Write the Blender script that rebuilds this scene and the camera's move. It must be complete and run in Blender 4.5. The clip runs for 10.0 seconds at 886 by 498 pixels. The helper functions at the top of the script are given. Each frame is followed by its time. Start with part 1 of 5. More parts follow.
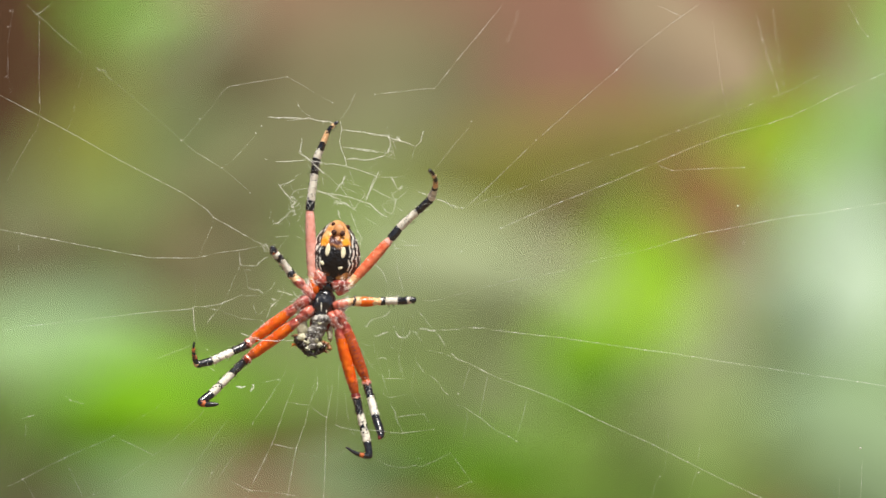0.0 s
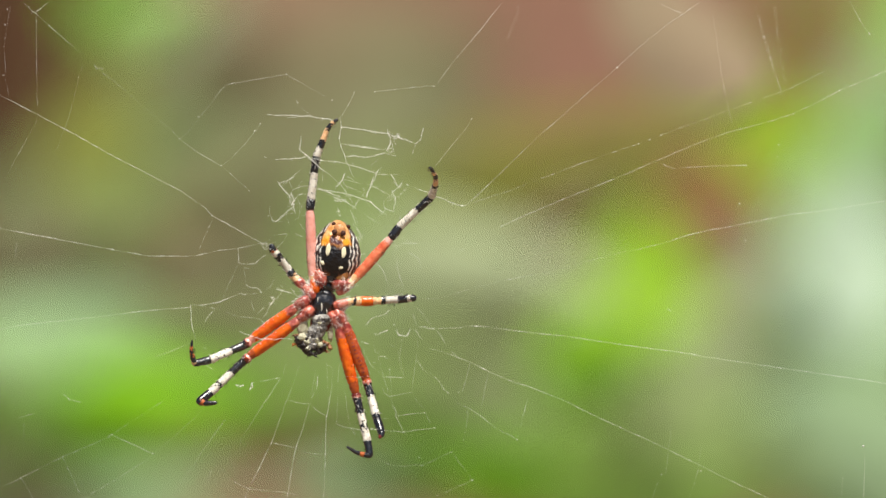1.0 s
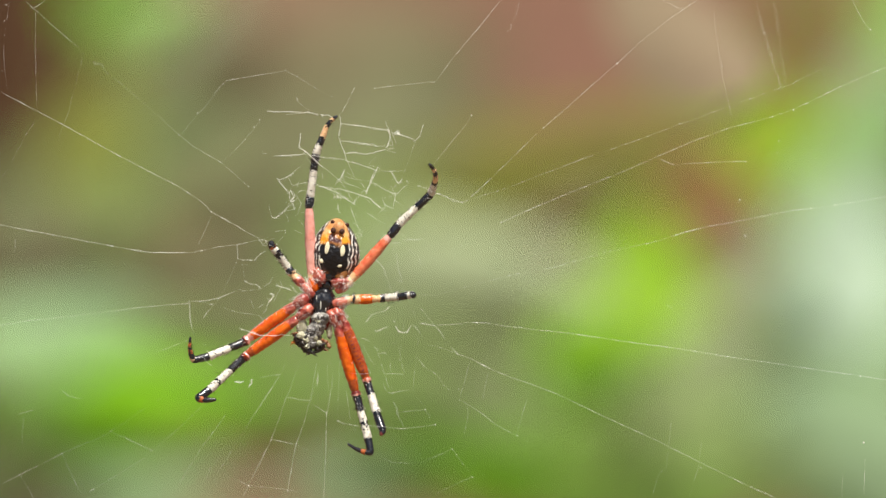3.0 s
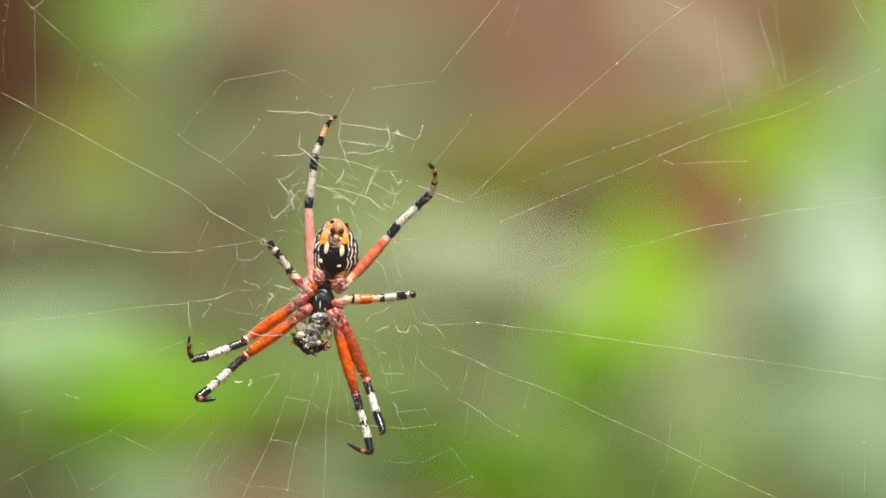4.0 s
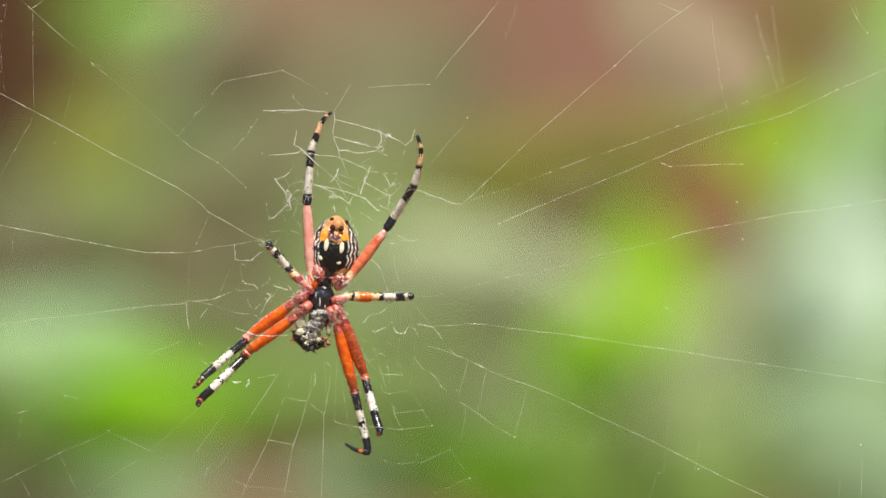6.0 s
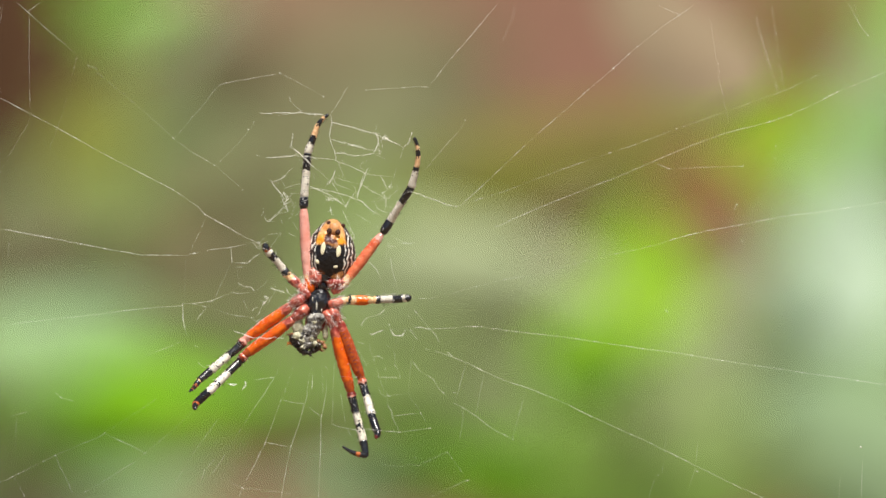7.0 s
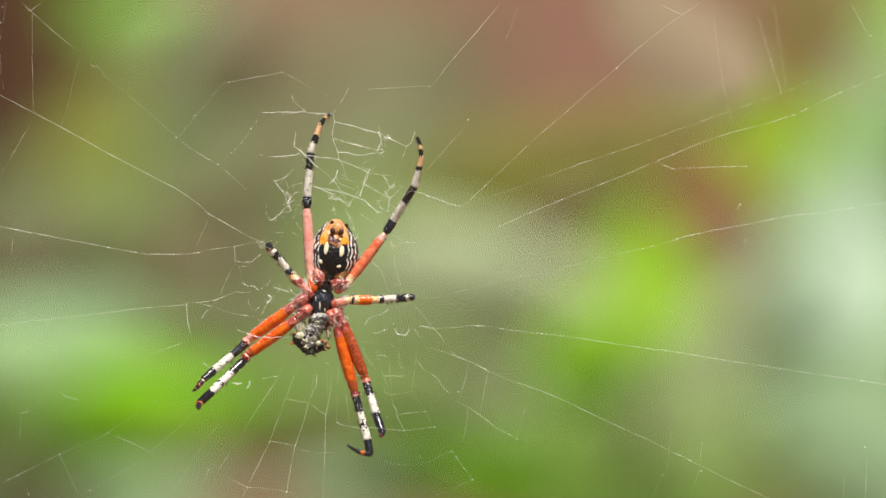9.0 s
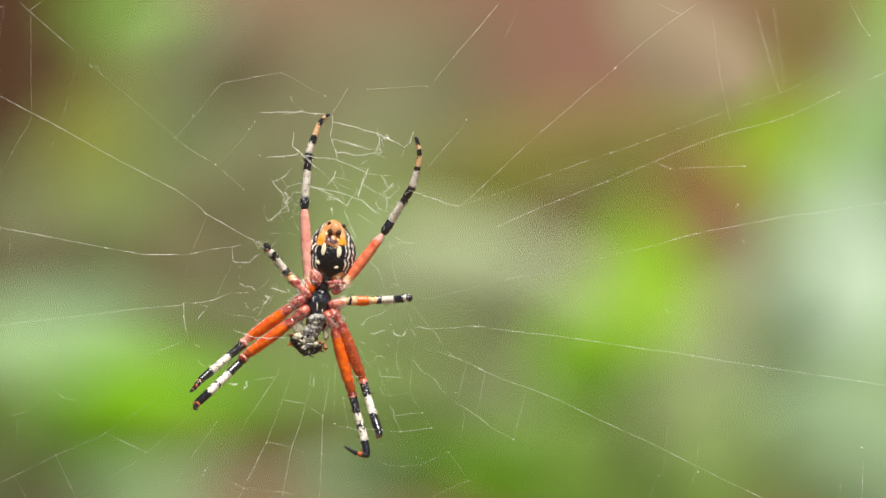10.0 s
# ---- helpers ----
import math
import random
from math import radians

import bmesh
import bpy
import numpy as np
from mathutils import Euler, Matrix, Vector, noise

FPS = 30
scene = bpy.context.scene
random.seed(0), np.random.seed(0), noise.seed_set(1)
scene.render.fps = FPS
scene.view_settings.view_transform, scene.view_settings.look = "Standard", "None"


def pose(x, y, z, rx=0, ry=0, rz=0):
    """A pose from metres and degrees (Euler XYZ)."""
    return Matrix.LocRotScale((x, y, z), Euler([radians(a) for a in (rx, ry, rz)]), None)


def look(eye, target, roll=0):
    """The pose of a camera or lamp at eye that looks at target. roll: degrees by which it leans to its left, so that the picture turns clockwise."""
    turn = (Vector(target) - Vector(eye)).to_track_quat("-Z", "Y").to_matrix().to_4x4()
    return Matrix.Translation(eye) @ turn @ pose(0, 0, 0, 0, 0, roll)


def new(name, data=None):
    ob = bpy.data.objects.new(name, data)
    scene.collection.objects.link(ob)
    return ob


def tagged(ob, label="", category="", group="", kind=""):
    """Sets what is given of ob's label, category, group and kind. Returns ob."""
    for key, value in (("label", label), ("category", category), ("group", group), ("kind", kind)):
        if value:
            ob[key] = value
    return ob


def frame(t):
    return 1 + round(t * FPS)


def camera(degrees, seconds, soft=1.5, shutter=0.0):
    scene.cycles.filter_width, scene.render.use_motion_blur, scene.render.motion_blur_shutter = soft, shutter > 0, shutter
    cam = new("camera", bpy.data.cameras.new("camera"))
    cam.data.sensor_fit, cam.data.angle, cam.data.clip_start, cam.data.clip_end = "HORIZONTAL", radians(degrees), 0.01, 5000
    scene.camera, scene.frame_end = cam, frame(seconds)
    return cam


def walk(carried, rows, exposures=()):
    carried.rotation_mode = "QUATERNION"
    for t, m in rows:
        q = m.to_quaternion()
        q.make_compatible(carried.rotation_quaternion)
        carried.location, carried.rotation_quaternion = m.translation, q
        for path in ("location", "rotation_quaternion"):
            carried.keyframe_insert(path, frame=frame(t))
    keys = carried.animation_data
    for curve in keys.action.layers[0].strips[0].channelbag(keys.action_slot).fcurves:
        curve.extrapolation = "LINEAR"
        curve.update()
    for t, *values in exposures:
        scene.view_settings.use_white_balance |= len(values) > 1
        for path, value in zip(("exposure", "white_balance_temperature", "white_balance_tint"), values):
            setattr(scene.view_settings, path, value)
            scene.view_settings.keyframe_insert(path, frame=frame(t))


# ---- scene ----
# ---- camera: a long macro lens on a stand, half a metre from the web ----
cam = camera(14.0, 10.0, soft=1.5, shutter=0.5)
cam.data.dof.use_dof = True
cam.data.dof.focus_distance = 0.5006
cam.data.dof.aperture_fstop = 6.6
EYE = pose(0, -0.5, 1.2, 90, 0, 0)
walk(cam, [(0.0, EYE), (10.0, EYE)])

# ---- light: bright open shade under a hazy sky ----
SUN_UP, SUN_ROUND = 62.0, 168.0
world = bpy.data.worlds.new("sky")
scene.world = world
world.use_nodes = True
sky = world.node_tree.nodes.new("ShaderNodeTexSky")
sky.sky_type = "NISHITA"
sky.sun_disc = False
sky.sun_elevation, sky.sun_rotation = radians(SUN_UP), radians(SUN_ROUND)
sky.air_density, sky.dust_density = 1.0, 3.0
background = world.node_tree.nodes["Background"]
background.inputs["Strength"].default_value = 0.065
world.node_tree.links.new(sky.outputs[0], background.inputs["Color"])
sun = new("sun", bpy.data.lights.new("sun", "SUN"))
sun.data.energy, sun.data.angle, sun.data.color = 5.0, radians(2), (1.0, 0.946, 0.862)
sun_dir = Vector((math.sin(radians(SUN_ROUND)) * math.cos(radians(SUN_UP)), math.cos(radians(SUN_ROUND)) * math.cos(radians(SUN_UP)), math.sin(radians(SUN_UP))))
sun.matrix_world = look(sun_dir * 20, (0, 0, 0))
scene.view_settings.exposure = 0.21

# ---- materials ----
MM = 0.001


def material(name, color, rough=0.5, second=None, scale=60.0, bump=0.0, bump_scale=300.0, through_light=0.0, gloss=0.5, sheen=0.0, metal=0.0, edge=(0.36, 0.64), grain=7):
    """A surface whose colour wanders between two tones at two scales, with fine relief."""
    mat = bpy.data.materials.new(name)
    mat.use_nodes = True
    nodes, links = mat.node_tree.nodes, mat.node_tree.links
    shader = nodes["Principled BSDF"]
    coord = nodes.new("ShaderNodeTexCoord")
    big, fine = nodes.new("ShaderNodeTexNoise"), nodes.new("ShaderNodeTexNoise")
    big.inputs["Scale"].default_value, fine.inputs["Scale"].default_value = scale, scale * grain
    big.inputs["Detail"].default_value, fine.inputs["Detail"].default_value = 3, 2
    add = nodes.new("ShaderNodeMath")
    add.operation = "ADD"
    ramp = nodes.new("ShaderNodeValToRGB")
    ramp.color_ramp.elements[0].position, ramp.color_ramp.elements[1].position = edge
    half = nodes.new("ShaderNodeMath")
    half.operation = "MULTIPLY"
    half.inputs[1].default_value = 0.5
    dark = second or tuple(c * 0.7 for c in color)
    ramp.color_ramp.elements[0].color, ramp.color_ramp.elements[1].color = (*dark, 1), (*color, 1)
    for tex in (big, fine):
        links.new(coord.outputs["Object"], tex.inputs["Vector"])
    links.new(big.outputs[0], add.inputs[0])
    links.new(fine.outputs[0], add.inputs[1])
    links.new(add.outputs[0], half.inputs[0])
    links.new(half.outputs[0], ramp.inputs[0])
    links.new(ramp.outputs[0], shader.inputs["Base Color"])
    shader.inputs["Roughness"].default_value = rough
    shader.inputs["Metallic"].default_value = metal
    shader.inputs["Specular IOR Level"].default_value = gloss
    shader.inputs["Sheen Weight"].default_value = sheen
    if bump:
        relief, grain = nodes.new("ShaderNodeBump"), nodes.new("ShaderNodeTexNoise")
        grain.inputs["Scale"].default_value, grain.inputs["Detail"].default_value = bump_scale, 4
        relief.inputs["Strength"].default_value, relief.inputs["Distance"].default_value = 0.6, bump
        links.new(coord.outputs["Object"], grain.inputs["Vector"])
        links.new(grain.outputs[0], relief.inputs["Height"])
        links.new(relief.outputs[0], shader.inputs["Normal"])
    if through_light:
        leafy, mix = nodes.new("ShaderNodeBsdfTranslucent"), nodes.new("ShaderNodeMixShader")
        mix.inputs[0].default_value = through_light
        links.new(ramp.outputs[0], leafy.inputs["Color"])
        links.new(shader.outputs[0], mix.inputs[1])
        links.new(leafy.outputs[0], mix.inputs[2])
        links.new(mix.outputs[0], nodes["Material Output"].inputs["Surface"])
    return mat


LIME = material("lime_leaf", (0.300, 0.545, 0.027), 0.45, (0.272, 0.491, 0.023), 40, 0, 200, 0.3, gloss=0.12)
GRASS = material("bright_grass_green_leaf", (0.235, 0.545, 0.013), 0.45, (0.205, 0.484, 0.012), 40, 0, 200, 0.3, gloss=0.12)
FERN = material("soft_green_leaf", (0.250, 0.350, 0.118), 0.55, (0.222, 0.314, 0.102), 40, 0, 200, 0.2, gloss=0.12)
GREYISH = material("grey_brown_leaf", (0.225, 0.180, 0.104), 0.65, (0.198, 0.158, 0.090), 40, 0, 200, 0.15, gloss=0.12)
DUN = material("dun_leaf", (0.130, 0.118, 0.068), 0.65, (0.111, 0.099, 0.055), 40, 0, 200, 0.15, gloss=0.12)
GREEN = material("fresh_green_leaf", (0.151, 0.359, 0.008), 0.45, (0.123, 0.302, 0.008), 40, 0, 200, 0.3, gloss=0.12)
FRESH = material("pale_green_leaf", (0.320, 0.560, 0.140), 0.45, (0.280, 0.515, 0.118), 40, 0, 200, 0.3, gloss=0.12)
MOSS = material("moss_green_leaf", (0.187, 0.302, 0.079), 0.55, (0.159, 0.259, 0.064), 40, 0, 200, 0.2, gloss=0.12)
PALE = material("glaucous_leaf", (0.346, 0.504, 0.262), 0.5, (0.300, 0.467, 0.226), 40, 0, 200, 0.2, gloss=0.12)
SILVERY = material("silvery_leaf", (0.451, 0.579, 0.436), 0.5, (0.425, 0.560, 0.405), 40, 0, 200, 0.12, gloss=0.12)
SAGE = material("sage_leaf", (0.194, 0.241, 0.103), 0.6, (0.169, 0.211, 0.091), 40, 0, 200, 0.15, gloss=0.12)
OLIVE = material("olive_leaf", (0.175, 0.185, 0.028), 0.6, (0.150, 0.160, 0.024), 40, 0, 200, 0.15, gloss=0.12)
MUSTARD = material("mustard_leaf", (0.232, 0.262, 0.055), 0.6, (0.202, 0.230, 0.047), 40, 0, 200, 0.2, gloss=0.12)
BROWNISH = material("browning_leaf", (0.245, 0.208, 0.112), 0.65, (0.210, 0.175, 0.092), 40, 0, 200, 0.15, gloss=0.12)
DRY = material("withered_leaf", (0.265, 0.206, 0.130), 0.7, (0.236, 0.182, 0.114), 40, 0, 200, 0.15, gloss=0.12)
DEAD = material("dead_brown_leaf", (0.112, 0.081, 0.043), 0.75, (0.085, 0.059, 0.032), 40, 0, 200, 0.1, gloss=0.12)
MEADOW = material("meadow_green_leaf", (0.241, 0.402, 0.081), 0.5, (0.205, 0.351, 0.066), 40, 0, 200, 0.25, gloss=0.12)
ASHEN = material("ashen_green_leaf", (0.360, 0.425, 0.240), 0.6, (0.322, 0.382, 0.212), 40, 0, 200, 0.15, gloss=0.12)
RUSTY = material("rusty_withered_leaf", (0.300, 0.122, 0.073), 0.7, (0.242, 0.096, 0.059), 40, 0, 200, 0.15, gloss=0.12)
DRAB = material("drab_leaf", (0.188, 0.192, 0.098), 0.65, (0.158, 0.161, 0.082), 40, 0, 200, 0.15, gloss=0.12)
MIST = material("blue_green_leaf", (0.243, 0.351, 0.192), 0.6, (0.212, 0.308, 0.164), 40, 0, 200, 0.15, gloss=0.12)
YELLOWING = material("yellow_green_leaf", (0.265, 0.395, 0.018), 0.5, (0.235, 0.350, 0.016), 40, 0, 200, 0.3, gloss=0.12)
STEM = material("plant_stem", (0.16, 0.20, 0.05), 0.6, (0.12, 0.13, 0.04), 60, 0.0005, 300)
BARK = material("brown_bark", (0.110, 0.058, 0.030), 0.9, (0.075, 0.041, 0.021), 30, 0.004, 90, gloss=0.1)
CLAY = material("red_clay_plaster", (0.285, 0.150, 0.098), 0.9, (0.252, 0.133, 0.089), 5, 0.004, 60)
SOIL = material("bare_soil", (0.20, 0.14, 0.085), 0.95, (0.12, 0.085, 0.05), 4, 0.01, 30)

SILK = material("dry_spider_silk", (0.98, 0.98, 0.92), 0.3, (0.90, 0.90, 0.80), 900, 0.0001, 900, gloss=1.0)
RED = material("orange_red_cuticle", (0.86, 0.175, 0.008), 0.24, (0.70, 0.080, 0.006), 400, 0.0003, 1000, gloss=0.5, grain=3)
PINK = material("pinkish_red_cuticle", (0.66, 0.18, 0.11), 0.28, (0.30, 0.030, 0.018), 500, 0.0006, 1200, gloss=0.9, edge=(0.42, 0.58), grain=3)
BLACK = material("black_cuticle", (0.009, 0.010, 0.014), 0.27, (0.004, 0.004, 0.006), 900, 0.00014, 1800, gloss=1.0)
PLATE = material("glossy_black_plate", (0.010, 0.012, 0.017), 0.24, (0.004, 0.004, 0.006), 700, 0.0006, 1100, gloss=1.0)
CREAM = material("cream_hairy_cuticle", (0.90, 0.86, 0.74), 0.42, (0.58, 0.53, 0.43), 900, 0.00012, 3000, edge=(0.36, 0.53))
ROSE = material("rose_pink_cuticle", (0.88, 0.48, 0.40), 0.20, (0.76, 0.29, 0.22), 260, 0.0003, 800, gloss=1.0, grain=3)
CORAL = material("coral_red_cuticle", (0.88, 0.26, 0.12), 0.22, (0.70, 0.11, 0.04), 450, 0.0003, 1000, gloss=1.0, grain=3)
BURNT = material("burnt_orange_cuticle", (0.58, 0.16, 0.035), 0.4, (0.30, 0.06, 0.015), 900, 0.00006, 5000)
SETA = material("white_bristle", (0.95, 0.91, 0.86), 0.35, (0.85, 0.80, 0.74), 900, gloss=0.8)
RUSSET = material("russet_cuticle", (0.56, 0.105, 0.012), 0.24, (0.32, 0.042, 0.009), 350, 0.00010, 3000, gloss=0.9)
PEACH = material("peach_cuticle", (0.92, 0.65, 0.38), 0.4, (0.78, 0.42, 0.18), 900, 0.00006, 5000)
AMBER = material("amber_cuticle", (0.80, 0.34, 0.07), 0.35, (0.55, 0.15, 0.03), 900, 0.00006, 5000)
TAN = material("tan_cuticle", (0.74, 0.37, 0.15), 0.35, (0.52, 0.21, 0.07), 900, 0.0002, 3000)
MAROON = material("dark_red_cuticle", (0.24, 0.022, 0.012), 0.35, (0.09, 0.010, 0.008), 900, 0.0001, 5000)
SPOT = material("cream_spot", (0.92, 0.88, 0.66), 0.45, (0.84, 0.76, 0.46), 900, 0.00003, 9000)
PREY = material("wrapped_prey_silk", (0.46, 0.44, 0.39), 0.30, (0.030, 0.024, 0.022), 1000, 0.0007, 1800, gloss=1.0, edge=(0.41, 0.55))
FROTH = material("pale_prey_wing", (0.88, 0.87, 0.68), 0.35, (0.62, 0.58, 0.38), 800, 0.0003, 3000, 0.3)
PIT = material("dark_spinneret", (0.085, 0.030, 0.018), 0.6, (0.025, 0.010, 0.008), 900, 0.0002, 3000, gloss=0.3)
GUT = material("dark_prey_shell", (0.035, 0.022, 0.012), 0.3, (0.008, 0.006, 0.006), 900, 0.0003, 3000, gloss=0.8)
BROWN = material("brown_cuticle", (0.46, 0.19, 0.045), 0.35, (0.10, 0.035, 0.012), 700, 0.0002, 3000)
RUST = material("rusty_prey_limb", (0.40, 0.17, 0.06), 0.4, (0.10, 0.04, 0.02), 1200, 0.0002, 3000)


# ---- builders ----
def part(name, bm, mats, parent=None, label="", smooth=True):
    data = bpy.data.meshes.new(name)
    bm.to_mesh(data)
    bm.free()
    for mat in mats if isinstance(mats, (list, tuple)) else [mats]:
        data.materials.append(mat)
    if smooth:
        data.shade_smooth()
    ob = new(name, data)
    if parent:
        ob.parent = parent
    return tagged(ob, label)


def rings(bm, centres, radii, sides=8, slots=None, squash=1.0):
    """A tube through the centres, closed at both ends; slots: the material of each stretch."""
    loops = []
    for i, c in enumerate(centres):
        a, b = centres[max(i - 1, 0)], centres[min(i + 1, len(centres) - 1)]
        along = (Vector(b) - Vector(a)).normalized()
        side = along.cross(Vector((0, 1, 0.013))).normalized()
        up = side.cross(along).normalized()
        loops.append([bm.verts.new(Vector(c) + radii[i] * (math.cos(2 * math.pi * k / sides) * side + squash * math.sin(2 * math.pi * k / sides) * up)) for k in range(sides)])
    for i in range(len(loops) - 1):
        for k in range(sides):
            face = bm.faces.new((loops[i][k], loops[i][(k + 1) % sides], loops[i + 1][(k + 1) % sides], loops[i + 1][k]))
            if slots:
                face.material_index = slots[i]
    for ring, flip in ((loops[0], True), (loops[-1], False)):
        face = bm.faces.new(ring[::-1] if flip else ring)
        if slots:
            face.material_index = slots[0] if flip else slots[-1]
    return bm


def blob(bm, centre, size, seg=20, rough=0.0, freq=1.0, slot=0):
    """A rounded lump with an uneven skin."""
    made = bmesh.ops.create_uvsphere(bm, u_segments=seg, v_segments=max(seg // 2 + 2, 6), radius=1.0)["verts"]
    for v in made:
        n = v.co.normalized()
        k = 1 + rough * noise.noise(n * freq * 2.3 + Vector(centre) * 700)
        v.co = Vector(centre) + Vector((n.x * size[0], n.y * size[1], n.z * size[2])) * k
    for face in {f for v in made for f in v.link_faces}:
        face.material_index = slot
    return bm


# ---- setting: earth, clay wall ----
bm = bmesh.new()
bmesh.ops.create_grid(bm, x_segments=60, y_segments=60, size=1.0)
for v in bm.verts:
    v.co.x, v.co.y = v.co.x * abs(v.co.x) * 400, v.co.y * abs(v.co.y) * 400
    v.co.z = 0.02 * noise.noise(v.co * 0.9) - 0.01
tagged(part("ground", bm, SOIL), "bare brown soil reaching to the horizon", "ground", kind="structure")
bm = bmesh.new()
bmesh.ops.create_cube(bm, size=1.0, matrix=pose(0, 2.15, 1.25) @ Matrix.Diagonal((7.0, 0.3, 2.6, 1)))
bmesh.ops.bevel(bm, geom=bm.edges[:], offset=0.02, segments=2, affect="EDGES")
tagged(part("wall_back", bm, CLAY, smooth=False), "red-brown clay plastered garden wall behind the plants", "wall", kind="structure")


# ---- plants behind the web ----
def leaf_mesh(seed):
    """A broad ovate leaf, one unit long and one wide, cupped, with a sunken midrib and a wavy rim."""
    bm = bmesh.new()
    rows, cols = 12, 6
    grid = []
    for i in range(rows + 1):
        s = i / rows
        half = 0.5 * (math.sin(math.pi * min(1, s * 1.02) ** 0.8) ** 0.75 if 0 < s < 1 else 0.012)
        line = []
        for j in range(cols + 1):
            u = (j / cols * 2 - 1)
            wave = 0.02 * math.sin(9 * s + seed * 2 + 3 * u) * abs(u)
            line.append(bm.verts.new((u * half, 0.10 * abs(u) ** 1.3 * half * 2 + wave - 0.12 * (s - 0.4) ** 2, s)))
        grid.append(line)
    for i in range(rows):
        for j in range(cols):
            bm.faces.new((grid[i][j], grid[i][j + 1], grid[i + 1][j + 1], grid[i + 1][j]))
    return bm


LEAVES = []


def sprout(place, length, width, roll, pitch, mat):
    """A leaf for the next plant: the place of its middle, its size, roll and pitch."""
    LEAVES.append((place, length, width, roll, pitch, mat))


def plant(name, label, category, base, top, stem_mat, stem_radius=0.004):
    """A leafy stem from the ground that bears the leaves sprouted before it."""
    leaves = LEAVES[:]
    LEAVES.clear()
    root = tagged(new(name), label, category)
    root.location = base
    base, top = Vector(base), Vector(top)
    bm = bmesh.new()
    count = 12
    line = []
    for i in range(count + 1):
        s = i / count
        p = (top - base) * s + Vector((0.03 * math.sin(4 * s), 0.03 * math.sin(3 * s + 1), 0)) * s * (1 - s) * 4
        line.append(p)
    rings(bm, line, [stem_radius * (1.25 - 0.8 * i / count) for i in range(count + 1)], 8)
    part("stem", bm, stem_mat, root)
    for n, (place, length, width, roll, pitch, mat) in enumerate(leaves):
        centre = Vector(place) - base
        turn = Euler((radians(pitch), radians(roll), radians(13 * math.sin(n * 2.4))), "YXZ").to_matrix()
        foot = centre - turn @ Vector((0, 0, length / 2))
        bm = leaf_mesh(n)
        for v in bm.verts:
            v.co = foot + turn @ Vector((v.co.x * width, v.co.y * length, v.co.z * length))
        blade = part("leaf", bm, mat, root)
        near = min(line, key=lambda p: (p - foot).length + 0.4 * max(0, p.z - foot.z))
        mid = (near + foot) / 2 + Vector((0, 0.01, 0.012))
        bm = bmesh.new()
        rings(bm, [near, near * 0.6 + mid * 0.4, mid, foot * 0.6 + mid * 0.4, foot], [0.0016, 0.0014, 0.0012, 0.0011, 0.001], 6)
        part("leaf_stalk", bm, stem_mat, blade)
    rng = random.Random(len(label))
    blades = [leaf[5] for leaf in leaves]
    for n in range(18):
        s = 0.22 + 0.60 * n / 17
        foot = line[int(s * count)].lerp(line[int(s * count) + 1], s * count % 1)
        if (base + foot).z > 1.0:
            continue
        length = rng.uniform(0.07, 0.12)
        turn = Euler((radians(rng.uniform(-75, -35)), 0, radians(137.5 * n + rng.uniform(-20, 20))), "XYZ").to_matrix()
        bm = leaf_mesh(n + 40)
        for v in bm.verts:
            v.co = foot + turn @ Vector((v.co.x * length * 0.6, v.co.y * length, (v.co.z + 0.25) * length))
        blade = part("leaf", bm, blades[n % len(blades)], root)
        bm = bmesh.new()
        reach = turn @ Vector((0, -0.0, 0.27 * length))
        rings(bm, [foot, foot + reach * 0.5 + Vector((0, 0, 0.003)), foot + reach], [0.0016, 0.0013, 0.001], 6)
        part("leaf_stalk", bm, stem_mat, blade)
    return root


sprout((0.071, 0.800, 1.191), 0.056, 0.046, 8, -18, LIME)
sprout((0.062, 0.800, 1.176), 0.057, 0.039, 70, -16, LIME)
sprout((0.049, 0.700, 1.162), 0.041, 0.024, 80, -8, GREEN)
sprout((0.075, 0.900, 1.155), 0.053, 0.031, 120, -12, MEADOW)
sprout((0.021, 0.950, 1.140), 0.068, 0.036, -60, -20, SAGE)
sprout((0.020, 0.900, 1.178), 0.061, 0.025, 80, -16, FERN)
sprout((0.067, 0.950, 1.132), 0.073, 0.043, 85, -16, MEADOW)
sprout((0.017, 0.900, 1.108), 0.066, 0.033, -80, 2, GREEN)
sprout((0.070, 1.000, 1.104), 0.099, 0.052, 85, -20, MEADOW)
plant("broadleaf_plant", "lime green broad-leaved plant growing before the wall", "plant", (0.24, 0.80, 0), (0.069, 0.850, 1.141), STEM)
sprout((0.157, 0.900, 1.200), 0.079, 0.048, -12, -14, SILVERY)
sprout((0.161, 1.000, 1.181), 0.073, 0.056, -60, -18, SILVERY)
sprout((0.176, 0.950, 1.173), 0.082, 0.055, 25, -16, PALE)
sprout((0.166, 1.000, 1.153), 0.080, 0.052, -75, -16, PALE)
sprout((0.186, 1.000, 1.233), 0.080, 0.040, 20, -16, PALE)
sprout((0.148, 0.920, 1.232), 0.067, 0.040, 20, -16, FRESH)
sprout((0.124, 0.850, 1.244), 0.051, 0.037, 30, -18, YELLOWING)
sprout((0.111, 1.000, 1.245), 0.056, 0.031, 70, -18, OLIVE)
sprout((0.186, 0.950, 1.297), 0.055, 0.030, -10, -16, FRESH)
sprout((0.166, 1.100, 1.308), 0.058, 0.030, 80, -16, OLIVE)
sprout((0.182, 1.000, 1.268), 0.061, 0.035, 35, -16, PALE)
sprout((0.125, 0.950, 1.160), 0.082, 0.045, -75, -16, ASHEN)
sprout((0.099, 0.850, 1.145), 0.076, 0.042, 70, -16, SAGE)
